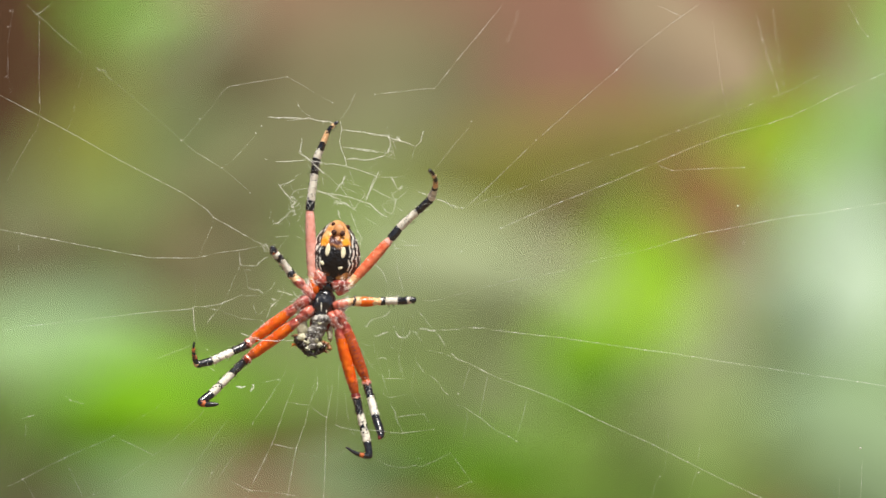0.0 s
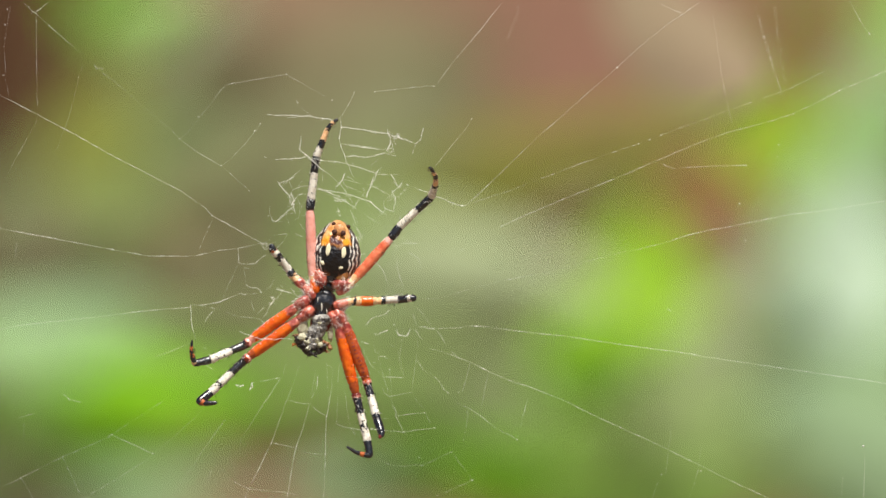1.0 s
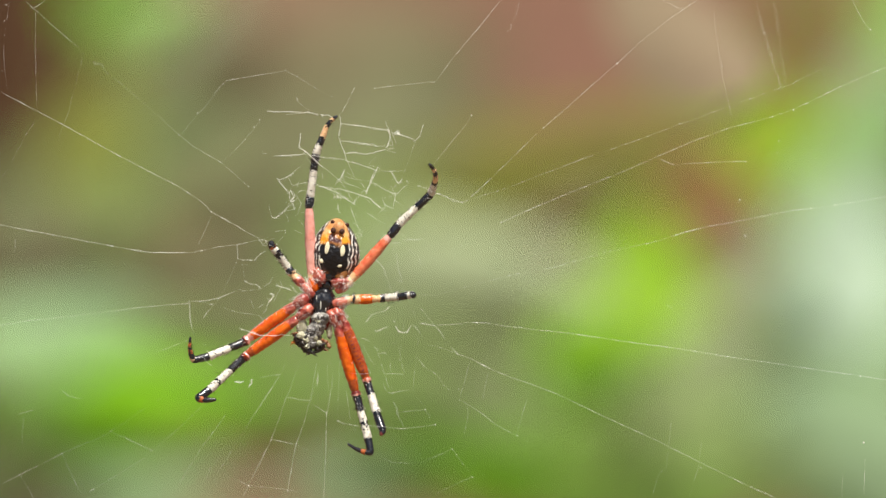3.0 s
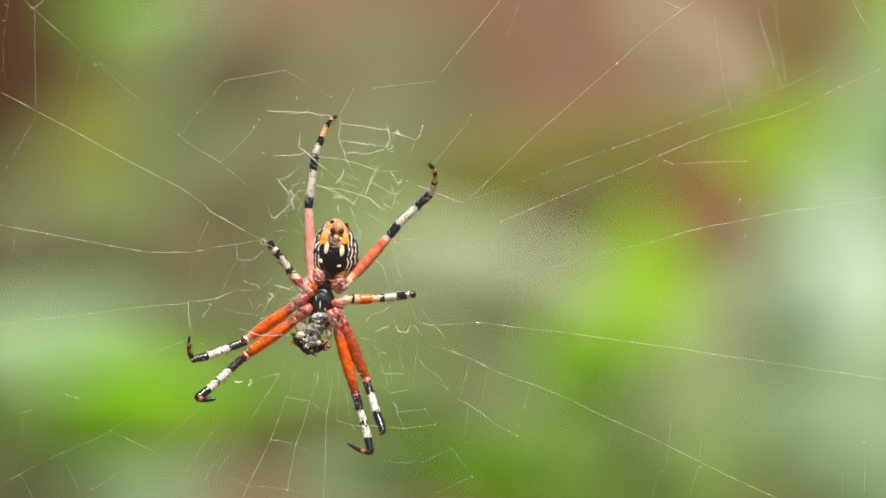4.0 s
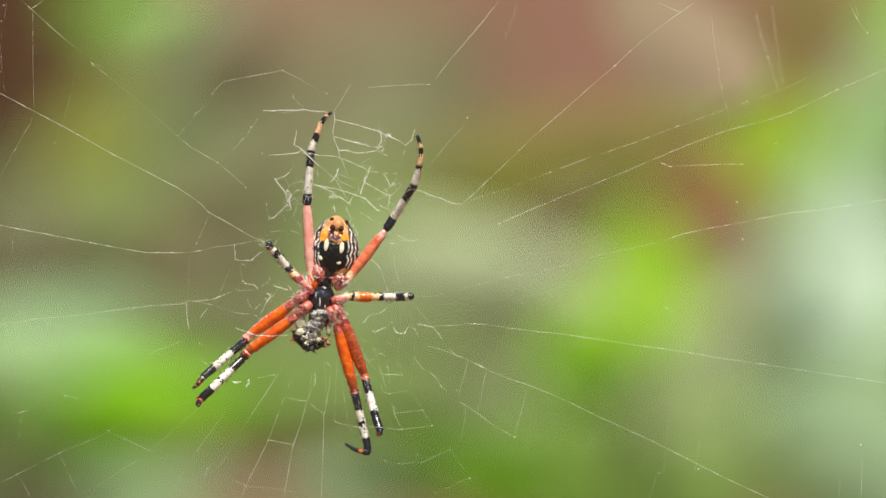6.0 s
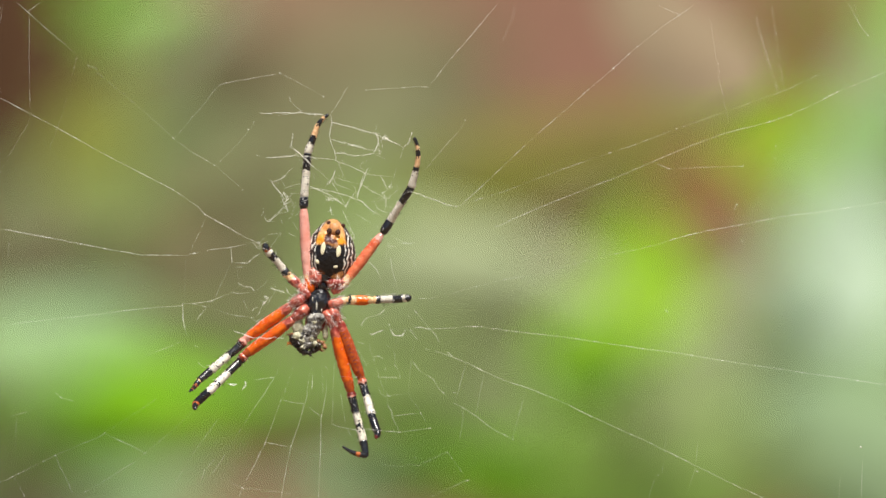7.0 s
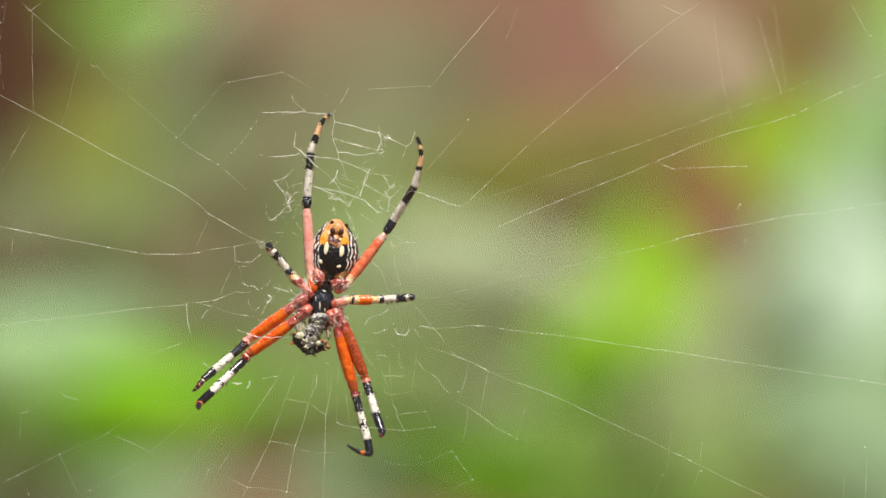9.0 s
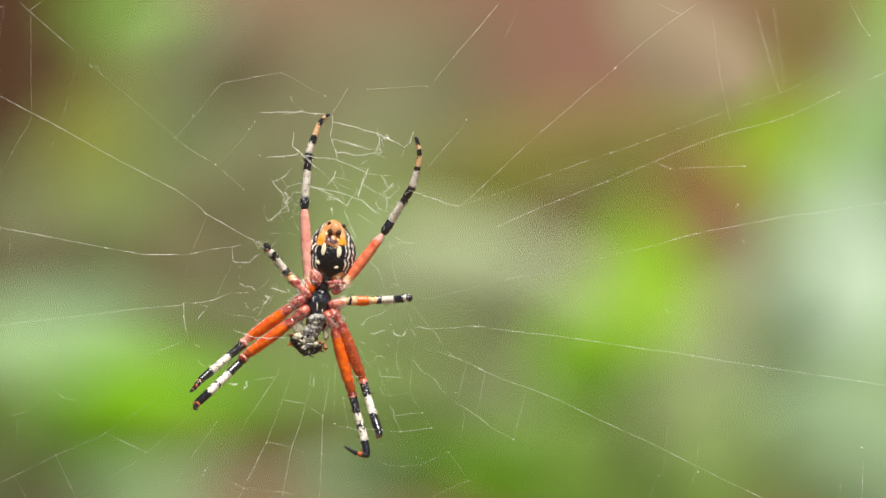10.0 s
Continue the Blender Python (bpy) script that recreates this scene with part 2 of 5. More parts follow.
sprout((0.111, 0.800, 1.129), 0.077, 0.041, -80, -14, FERN)
sprout((0.140, 0.800, 1.141), 0.065, 0.041, -80, -14, MIST)
sprout((0.168, 1.000, 1.097), 0.099, 0.047, -80, -12, MEADOW)
sprout((0.146, 0.720, 1.131), 0.069, 0.050, -70, -14, MIST)
sprout((0.099, 0.850, 1.109), 0.076, 0.038, 85, -14, MEADOW)
plant("glaucous_shrub", "pale grey-green shrub with broad soft leaves", "shrub", (0.60, 0.95, 0), (0.201, 1.000, 1.125), STEM)
sprout((-0.146, 0.850, 1.170), 0.080, 0.036, 80, -28, PALE)
sprout((-0.137, 0.850, 1.155), 0.076, 0.036, 95, -26, FRESH)
sprout((-0.106, 0.800, 1.147), 0.069, 0.031, 100, -16, GRASS)
sprout((-0.084, 0.900, 1.141), 0.061, 0.033, 80, -16, GREEN)
sprout((-0.121, 0.850, 1.134), 0.072, 0.027, 80, -14, GREEN)
sprout((-0.109, 0.900, 1.105), 0.068, 0.033, 85, -18, PALE)
sprout((-0.052, 0.800, 1.129), 0.067, 0.017, 92, -14, DEAD)
sprout((-0.177, 1.000, 1.118), 0.089, 0.045, 60, -14, MOSS)
sprout((-0.158, 0.950, 1.099), 0.082, 0.036, 80, -14, DRAB)
sprout((-0.148, 1.100, 1.223), 0.058, 0.040, 20, -16, FERN)
sprout((-0.126, 1.200, 1.260), 0.080, 0.051, -20, -16, SAGE)
sprout((-0.144, 0.800, 1.196), 0.077, 0.019, 80, -16, DUN)
sprout((-0.137, 1.200, 1.192), 0.080, 0.040, 70, -16, BROWNISH)
sprout((-0.109, 1.000, 1.169), 0.070, 0.031, 80, -16, FERN)
sprout((-0.087, 0.950, 1.185), 0.070, 0.024, 82, -16, DRAB)
sprout((-0.109, 0.820, 1.288), 0.050, 0.024, 75, -12, FRESH)
sprout((-0.102, 1.050, 1.299), 0.046, 0.027, 20, -14, ASHEN)
sprout((-0.114, 1.000, 1.268), 0.066, 0.035, 60, -18, SAGE)
sprout((-0.136, 0.900, 1.247), 0.064, 0.035, 15, -18, MUSTARD)
sprout((-0.136, 0.850, 1.295), 0.027, 0.013, 5, -12, GREEN)
sprout((-0.175, 1.000, 1.224), 0.063, 0.035, 30, -16, SAGE)
sprout((-0.161, 0.950, 1.210), 0.045, 0.027, 60, -18, DRAB)
plant("leafy_shrub", "fresh green leafy shrub with pale upper leaves", "shrub", (-0.55, 0.90, 0), (-0.192, 0.900, 1.123), STEM)
sprout((0.018, 0.750, 1.194), 0.092, 0.035, 103, -16, ASHEN)
sprout((0.004, 1.200, 1.182), 0.112, 0.045, 100, -16, ASHEN)
sprout((0.042, 1.200, 1.171), 0.112, 0.040, 100, -16, SAGE)
sprout((0.061, 1.300, 1.244), 0.158, 0.051, 78, -16, OLIVE)
sprout((0.021, 1.300, 1.226), 0.118, 0.048, 60, -14, OLIVE)
sprout((0.109, 1.300, 1.252), 0.107, 0.042, 75, -14, OLIVE)
sprout((0.149, 1.100, 1.288), 0.048, 0.028, 60, -14, RUSTY)
sprout((0.109, 0.950, 1.220), 0.052, 0.030, 80, -14, RUSTY)
sprout((0.059, 1.000, 1.212), 0.047, 0.019, 75, -14, DRY)
sprout((-0.040, 1.400, 1.191), 0.137, 0.107, 10, -16, FERN)
sprout((-0.068, 1.450, 1.237), 0.159, 0.101, -60, -14, DRAB)
sprout((-0.020, 1.500, 1.244), 0.163, 0.094, 30, -14, DRAB)
sprout((-0.021, 1.550, 1.287), 0.135, 0.077, 70, -14, DRAB)
sprout((-0.061, 1.600, 1.325), 0.164, 0.079, 80, -14, GREYISH)
sprout((-0.090, 1.000, 1.281), 0.045, 0.027, 60, -4, DEAD)
sprout((-0.129, 1.400, 1.233), 0.125, 0.077, -20, -14, BROWNISH)
sprout((-0.089, 1.200, 1.260), 0.075, 0.053, 5, -14, DRAB)
sprout((-0.092, 1.200, 1.187), 0.096, 0.051, 5, -14, DRAB)
sprout((-0.114, 1.500, 1.188), 0.132, 0.081, 20, -14, BROWNISH)
sprout((-0.107, 1.400, 1.156), 0.143, 0.068, 70, -14, FERN)
sprout((-0.052, 1.200, 1.144), 0.112, 0.064, 80, -14, FERN)
sprout((-0.028, 0.800, 1.111), 0.061, 0.022, 88, -10, PALE)
sprout((-0.004, 1.300, 1.150), 0.118, 0.062, 100, -12, SAGE)
sprout((-0.024, 1.000, 1.127), 0.070, 0.026, 95, 2, MOSS)
sprout((-0.003, 1.050, 1.113), 0.063, 0.029, 80, 2, GREEN)
sprout((0.029, 1.400, 1.135), 0.107, 0.071, 40, -12, BROWNISH)
sprout((0.052, 0.300, 1.250), 0.058, 0.028, -38, -40, DRY)
sprout((0.105, 1.500, 1.210), 0.094, 0.050, 80, -16, DRY)
sprout((0.146, 1.500, 1.172), 0.119, 0.063, 10, -16, FERN)
sprout((0.143, 0.970, 1.175), 0.051, 0.039, 20, -16, PALE)
sprout((0.118, 1.000, 1.181), 0.059, 0.045, 10, -20, BROWNISH)
plant("undergrowth_plant", "dull olive undergrowth plant with long leaves", "plant", (-0.05, 1.50, 0), (-0.045, 1.500, 1.094), STEM)


def tree_trunk(at):
    """A slender trunk with long plates of bark."""
    tree = tagged(new("tree_trunk"), "brown slender tree trunk with long bark plates", "tree trunk")
    tree.location = at
    spine = [(0, 0, 0), (0.0, 0, 0.08), (0.01, 0, 0.5), (-0.01, 0.01, 1.0), (0.01, 0, 1.5), (0.0, 0.01, 2.0), (-0.02, 0.02, 2.7)]
    girth = [0.085, 0.062, 0.050, 0.047, 0.045, 0.038, 0.026]
    bm = bmesh.new()
    rings(bm, spine, girth, 16)
    part("trunk", bm, BARK, tree)
    plates = []
    for n in range(4):
        bm = bmesh.new()
        rng = random.Random(n)
        rings(bm, [Vector((rng.uniform(-0.002, 0.002), 0, z)) for z in (0, 0.03, 0.09, 0.15, 0.2)], [0.003, 0.008, 0.010, 0.008, 0.003], 7, squash=0.55)
        data = bpy.data.meshes.new("bark_plate")
        bm.to_mesh(data)
        bm.free()
        data.materials.append(BARK)
        plates.append(data)
    rng = random.Random(8)
    for n in range(96):
        z, turn = 0.12 + 2.2 * (n // 8) / 11 + rng.uniform(-0.05, 0.05), 2 * math.pi * (n % 8) / 8 + rng.uniform(-0.3, 0.3)
        i = max(k for k in range(6) if spine[k][2] <= z)
        f = (z - spine[i][2]) / (spine[i + 1][2] - spine[i][2])
        middle, r = Vector(spine[i]).lerp(Vector(spine[i + 1]), f), girth[i] + (girth[i + 1] - girth[i]) * f
        plate = new("bark_plate", plates[n % 4])
        plate.parent = tree
        plate.location = middle + Vector((math.cos(turn), math.sin(turn), 0)) * (r - 0.002)
        plate.rotation_euler = (0, 0, turn + math.pi / 2)
    return tree


tree_trunk((-0.180, 1.15, 0))

# ---- the orb web: an empty at its middle, each thread a part; millimetres across and up ----
web = tagged(new("orb_web"), "worn white orb web with a ragged silk zigzag", "spider web")
web.location = (0, 0, 1.2)
THREADS = []


def thread(points, thick=0.05, depth=0.0, wobble=0.0, name="thread", frays=0.0):
    """One strand through points (across, up), with uneven thickness and a touch of slack."""
    seed = len(THREADS) * 3.7
    pts = [Vector((x, depth, z)) for x, z in points]
    mid = (pts[0] + pts[-1]) / 2
    line, radii = [], []
    for a, b in zip(pts, pts[1:]):
        steps = max(2, min(500, int((b - a).length / 0.2)))
        for i in range(steps):
            line.append(a.lerp(b, i / steps))
    line.append(pts[-1])
    path = 0.0
    for i, p in enumerate(line):
        if i:
            path += (p - line[i - 1]).length
        # uneven thickness and beads, which also stand in for glints along the silk
        k = noise.noise(Vector((path * 0.55, seed, 0))) + 0.7 * noise.noise(Vector((path * 2.6, seed, 5)))
        bead = noise.noise(Vector((path * 1.9, seed, 21)))
        radii.append((thick * max(0.22, 1 + 1.5 * k) + (min(0.055, thick * 4.2) * (bead - 0.40) / 0.3 if bead > 0.40 else 0)) * MM)
        if 0 < i < len(line) - 1:
            shift = Vector((noise.noise(Vector((path * 1.15, seed, 9))), 0.8 * noise.noise(Vector((path * 0.8, seed, 17))), noise.noise(Vector((path * 1.15, seed, 13)))))
            p += shift * (0.03 + wobble)
    reach = max(0.3, min(1.6, path * 0.25))
    walked, total = 0.0, path
    for i, p in enumerate(line):
        walked += (p - line[i - 1]).length if i else 0.0
        radii[i] *= min(1.0, 0.5 + 0.5 * max(0.0, min(walked, total - walked)) / reach)
    line = [(p - mid) * MM for p in line]
    bm = bmesh.new()
    rings(bm, line, radii, 5)
    if frays and len(line) > 4:
        twin = []
        for i, p in enumerate(line):
            s = i / (len(line) - 1)
            off = Vector((noise.noise(Vector((i * 0.16, seed, 31))), noise.noise(Vector((i * 0.13, seed, 37))), noise.noise(Vector((i * 0.16, seed, 41)))))
            twin.append(p + off * 0.42 * MM * math.sin(math.pi * min(1, max(0, s))) ** 0.5)
        rings(bm, twin, [0.55 * r for r in radii[::-1]], 4)
    if frays:
        rng = random.Random(len(THREADS))
        for _ in range(int(path * frays) + 2):
            p = line[rng.randrange(len(line))]
            fibre = [p]
            way = Vector((rng.uniform(-1, 1), rng.uniform(-0.4, 0.4), rng.uniform(-1, 1)))
            for _ in range(4):
                way = (way + Vector((rng.uniform(-0.4, 0.4), rng.uniform(-0.3, 0.3), rng.uniform(-0.4, 0.4)))).normalized()
                fibre.append(fibre[-1] + way * rng.uniform(0.06, 0.16) * MM)
            rings(bm, fibre, [0.013 * MM, 0.012 * MM, 0.010 * MM, 0.008 * MM, 0.005 * MM], 4)
    ob = part(name, bm, SILK, web)
    ob.location = mid * MM
    THREADS.append((ob, (pts[0].x, pts[0].z), (pts[-1].x, pts[-1].z)))
    return ob


def strand(*points, thick=0.0122):
    """A firm spoke or bridge line."""
    return thread(points, thick, name="spoke")


def faint(*points):
    """A fine old line, a little behind the sheet."""
    return thread(points, 0.0070, depth=1.0, name="fine_thread")


def ghost(*points):
    """The thinnest, half-invisible line."""
    return thread(points, 0.0042, depth=2.5, name="fine_thread")


def loose(*points):
    """A sticky cross line between spokes."""
    return thread(points, 0.0108, wobble=0.03, name="cross_thread")


def band(*points):
    """Thick white silk of the zigzag."""
    return thread(points, 0.0245, depth=-0.3, wobble=0.07, name="silk_band", frays=0.10)


def zigzag(*points):
    """A thinner line of the zigzag."""
    return thread(points, 0.0170, depth=-0.2, wobble=0.05, name="silk_line", frays=0.05)


def knot(at, size):
    """A bead of gathered silk where lines meet."""
    bm = bmesh.new()
    blob(bm, Vector((0, -0.05, 0)) * MM, Vector((size, size, size * 0.85)) * MM, 10, 0.5, 2.0)
    ob = part("silk_knot", bm, SILK, web)
    ob.location = Vector((at[0], 0, at[1])) * MM
    THREADS.append((ob, (at[0] - 1, at[1]), (at[0] + 1, at[1])))


def tangle(at, spread, count, seed):
    """A matted tuft of torn silk."""
    rng = random.Random(seed)
    bm = bmesh.new()
    for _ in range(max(2, int(count * 0.75))):
        p = Vector((rng.gauss(0, spread), rng.gauss(-0.2, 0.3), rng.gauss(0, spread)))
        way = Vector((rng.uniform(-1, 1), rng.uniform(-0.4, 0.4), rng.uniform(-1, 1)))
        fibre = [p * MM]
        for _ in range(6):
            way = (way + Vector((rng.uniform(-0.45, 0.45), rng.uniform(-0.3, 0.3), rng.uniform(-0.45, 0.45)))).normalized()
            p = p + way * rng.uniform(0.15, 0.4)
            fibre.append(p * MM)
        thick = rng.uniform(0.005, 0.012)
        rings(bm, fibre, [thick * k * MM for k in (0.6, 1, 1.2, 0.9, 1.1, 0.8, 0.4)], 4)
    ob = part("silk_tuft", bm, SILK, web)
    ob.location = Vector((at[0], 0, at[1])) * MM
    THREADS.append((ob, (at[0] - 1, at[1]), (at[0] + 1, at[1])))


# first two spokes thickened to look more brightly lit than the rest
strand((-63.74, 23.02), (-61.39, 21.77), (-57.09, 19.50), (-52.15, 16.91), (-45.73, 13.31), (-41.82, 11.28), (-36.34, 8.46), (-33.05, 6.19), (-32.11, 5.09), (-30.07, 3.99), (-26.55, 1.96), (-24.98, 1.25), thick=0.0166)
strand((-63.74, 3.76), (-61.39, 3.29), (-59.44, 2.90), (-54.74, 2.04), (-45.73, 0.31), (-40.64, -0.55), (-34.61, -0.55), (-31.25, 0.23), (-28.50, 0.55), (-25.22, 1.25), thick=0.0142)
strand((-38.29, -7.83), (-35.08, -7.60), (-35.08, -7.28), (-33.59, -7.28), (-31.25, -6.97), (-28.50, -5.79), (-28.11, -5.64), (-27.72, -5.87), (-25.22, -5.64), (-24.20, -4.78))
faint((-63.74, -10.88), (-61.39, -10.65), (-57.48, -10.02), (-50.43, -9.24), (-44.56, -8.54))
loose((-45.34, -8.61), (-41.82, -8.14), (-38.29, -7.83))
loose((-33.83, -7.28), (-31.25, -7.91), (-28.50, -8.85), (-25.37, -9.24), (-24.98, -9.79), (-24.20, -9.32))
loose((-58.10, 34.53), (-56.54, 33.12), (-53.56, 30.46), (-49.80, 27.25))
loose((-57.17, 33.20), (-56.54, 33.36), (-56.07, 33.67), (-54.97, 34.53))
band((-48.39, 25.92), (-47.92, 25.53), (-46.99, 25.45))
loose((-47.14, 24.82), (-46.28, 24.12))
ghost((-46.28, 24.12), (-43.54, 21.85), (-40.09, 18.87), (-36.57, 15.74))
loose((-36.57, 15.74), (-34.38, 14.02), (-30.85, 11.98))
ghost((-30.85, 11.98), (-26.94, 8.54))
faint((-56.54, 33.12), (-56.54, 26.70), (-56.46, 22.00), (-56.38, 19.42))
ghost((-56.38, 19.42), (-57.09, 17.31), (-57.87, 16.13), (-59.83, 12.61), (-61.39, 9.87))
ghost((-60.30, 34.53), (-60.77, 31.56), (-61.24, 28.66), (-61.00, 24.59), (-60.61, 22.00))
ghost((-50.04, 27.25), (-50.82, 24.35), (-52.15, 18.87), (-53.95, 14.17))
faint((-30.07, 23.34), (-31.01, 22.40), (-31.79, 21.38))
ghost((-31.79, 21.38), (-33.99, 18.79), (-36.57, 15.74))
ghost((-25.37, 17.85), (-26.16, 16.84), (-27.72, 14.96), (-29.68, 13.00), (-30.85, 12.06))
loose((-30.07, 23.26), (-27.33, 23.73), (-21.77, 24.67))
faint((-21.77, 24.67), (-19.89, 23.65), (-18.72, 22.94))
ghost((-18.72, 22.94), (-16.37, 21.61), (-15.43, 21.06))
band((-24.35, 19.03), (-21.46, 18.95), (-18.32, 18.79), (-15.19, 18.25))
faint((-21.85, 18.64), (-18.72, 18.87))
loose((-20.36, 21.22), (-20.13, 20.44), (-19.50, 19.81), (-18.48, 19.11))
loose((-12.22, 22.40), (-12.76, 21.22))
faint((-12.76, 21.22), (-13.63, 19.66), (-14.41, 18.48))
band((-14.33, 18.40), (-14.10, 17.15), (-14.41, 15.74), (-14.17, 14.57), (-13.63, 13.39), (-13.39, 12.29))
loose((-13.39, 12.29), (-13.00, 11.67), (-12.37, 10.10))
band((-14.10, 17.31), (-11.28, 16.99), (-7.75, 16.37), (-5.79, 15.74), (-3.84, 15.04))
band((-3.84, 15.04), (-3.05, 15.74), (-2.74, 17.15))
band((-7.75, 16.68), (-7.36, 15.90), (-7.36, 14.96), (-7.83, 14.02))
zigzag((-7.83, 14.02), (-7.36, 13.78), (-6.89, 14.10), (-7.36, 14.41), (-7.91, 14.02))
zigzag((-6.81, 15.90), (-6.34, 16.29), (-5.95, 15.97), (-6.42, 15.74), (-6.81, 15.90))
zigzag((-14.02, 14.96), (-11.28, 14.49), (-8.14, 14.17))
band((-13.47, 13.16), (-12.06, 13.31), (-11.28, 13.08), (-10.49, 13.16), (-7.99, 13.78))
loose((-7.99, 13.70), (-6.97, 13.39), (-6.34, 13.23))
faint((-3.84, 15.04), (-4.23, 13.78), (-4.86, 12.22), (-5.79, 9.48))
band((-19.73, 16.05), (-19.81, 14.80), (-19.89, 14.02), (-19.11, 13.55), (-18.32, 12.76), (-16.60, 11.35))
zigzag((-19.89, 14.02), (-18.72, 13.23), (-17.15, 11.67), (-16.13, 11.04))
faint((-16.13, 11.04), (-14.41, 9.48), (-11.28, 8.30))
zigzag((-23.41, 12.84), (-21.46, 12.92), (-19.11, 13.08), (-16.76, 12.69), (-13.63, 12.29))
zigzag((-13.63, 12.29), (-13.00, 12.06), (-11.28, 11.59), (-9.32, 10.88))
loose((-24.98, 13.31), (-24.43, 13.08))
band((-8.93, 11.51), (-9.48, 10.65), (-9.87, 9.87), (-10.65, 7.52))
loose((-9.32, 10.73), (-6.97, 10.73), (-5.56, 10.81))
band((-7.20, 10.65), (-6.58, 9.63), (-6.19, 8.93), (-5.64, 9.63))
zigzag((-5.64, 9.32), (-6.34, 8.93), (-6.97, 8.30))
band((-13.63, 10.88), (-13.94, 10.10), (-14.64, 9.48), (-14.88, 9.01))
loose((-13.94, 10.10), (-12.06, 9.63), (-10.10, 9.32))
loose((-16.76, 10.81), (-16.68, 9.79))
faint((-19.89, 11.28), (-20.52, 10.88), (-21.46, 10.10), (-22.00, 9.32))
band((-23.02, 9.79), (-22.63, 9.55), (-21.46, 9.95), (-20.67, 10.42))
band((-22.79, 9.71), (-22.24, 8.69), (-21.46, 7.91), (-21.06, 7.28), (-20.52, 5.40))
band((-21.61, 7.52), (-21.06, 8.07), (-20.67, 7.13), (-21.14, 6.50), (-20.05, 6.97))
band((-23.81, 4.93), (-23.65, 4.31), (-23.02, 4.31), (-22.24, 4.93), (-21.46, 5.72), (-20.67, 6.34))
loose((-20.83, 8.69), (-19.89, 9.01), (-18.72, 9.24))
zigzag((-17.93, 9.08), (-15.97, 8.30), (-14.41, 7.67), (-12.06, 6.03))
band((-15.19, 7.13), (-13.63, 6.97), (-12.84, 6.50))
zigzag((-17.54, 8.69), (-15.58, 8.46), (-12.84, 7.91), (-10.10, 6.97))
band((-11.28, 7.44), (-10.10, 6.97), (-9.32, 6.19), (-8.14, 5.40))
loose((-8.14, 5.40), (-9.08, 5.25))
zigzag((-11.12, 7.91), (-11.90, 6.97), (-12.53, 6.03))
loose((-14.41, 9.95), (-14.02, 9.08), (-13.23, 7.91), (-12.45, 6.50))
loose((-10.65, 8.07), (-11.28, 7.13))
zigzag((-10.10, 9.32), (-8.93, 8.69), (-6.58, 7.44))
faint((-9.32, 6.97), (-7.36, 7.13), (-6.58, 7.36))
loose((-7.13, 8.30), (-6.58, 7.52), (-6.81, 6.34), (-6.97, 5.56))
loose((-6.58, 7.36), (-5.64, 8.30), (-4.70, 9.08))
loose((-5.17, 9.48), (-4.70, 9.01))
loose((-3.84, 9.08), (-3.45, 8.46))
faint((-6.58, 6.50), (-5.40, 5.95))
band((-14.57, 6.19), (-14.41, 5.01))
loose((-12.84, 5.87), (-12.45, 4.78), (-12.06, 3.60), (-11.59, 2.82), (-11.20, 1.64))
faint((-12.29, 4.93), (-11.75, 3.99), (-11.90, 3.05), (-11.12, 2.27))
faint((-10.88, 5.17), (-9.32, 4.15), (-7.75, 3.37))
faint((-21.61, 2.58), (-22.24, 1.64), (-23.26, 0.39))
band((-25.14, 1.17), (-24.59, 1.33), (-24.35, 0.86), (-24.90, 0.55), (-25.22, 1.02))
faint((-20.67, 2.58), (-19.50, 2.04))
loose((-19.89, 3.99), (-19.11, 2.82))
zigzag((-28.50, 0.55), (-28.43, -1.33), (-27.33, -1.64), (-26.16, -1.64), (-25.37, -0.86), (-24.82, -0.47))
loose((-27.88, -2.27), (-27.64, -2.11), (-26.94, -2.27))
ghost((-27.88, -2.27), (-27.49, -4.39))
zigzag((-27.49, -4.39), (-26.94, -4.78), (-25.76, -5.01), (-25.22, -5.56))
ghost((-28.43, -1.33), (-29.29, -3.05), (-30.85, -6.58), (-32.34, -8.54))
zigzag((-33.20, -9.63), (-32.34, -8.54))
ghost((-34.93, -1.10), (-35.00, -6.97))
ghost((-34.38, -0.47), (-33.83, 0.86), (-32.11, 4.78))
zigzag((-35.08, -7.28), (-35.00, -9.32), (-34.69, -11.28))
faint((-34.69, -11.28), (-34.46, -12.22))
faint((-40.25, -14.57), (-37.90, -13.70), (-35.16, -12.61))
band((-23.96, -6.19), (-23.49, -6.66), (-24.12, -7.36))
zigzag((-24.12, -7.36), (-24.35, -8.14), (-24.75, -8.93))
band((-23.18, -5.17), (-22.24, -5.32), (-21.06, -5.72))
zigzag((-28.27, -10.96), (-26.94, -11.51), (-25.37, -12.06), (-23.81, -12.06), (-21.06, -11.98))
loose((-33.44, -13.08), (-32.81, -13.39))
zigzag((-21.06, -5.01), (-20.67, -5.79), (-20.05, -6.19))
ghost((-59.44, 1.64), (-59.67, -0.70))
loose((8.07, 34.53), (5.17, 30.85), (1.64, 26.70), (-1.10, 23.02))
loose((-1.10, 23.02), (-1.88, 23.10), (-5.40, 22.71), (-9.48, 22.24))
loose((3.92, 18.48), (3.29, 17.31))
faint((3.29, 17.31), (1.64, 15.35), (-1.49, 11.43))
strand((13.00, 15.90), (9.08, 12.06), (5.17, 8.30), (3.29, 6.58), (2.66, 6.34))
strand((35.32, 34.53), (31.01, 31.56), (26.94, 28.27), (24.12, 25.61), (20.83, 22.79), (16.91, 19.26), (13.00, 15.90))
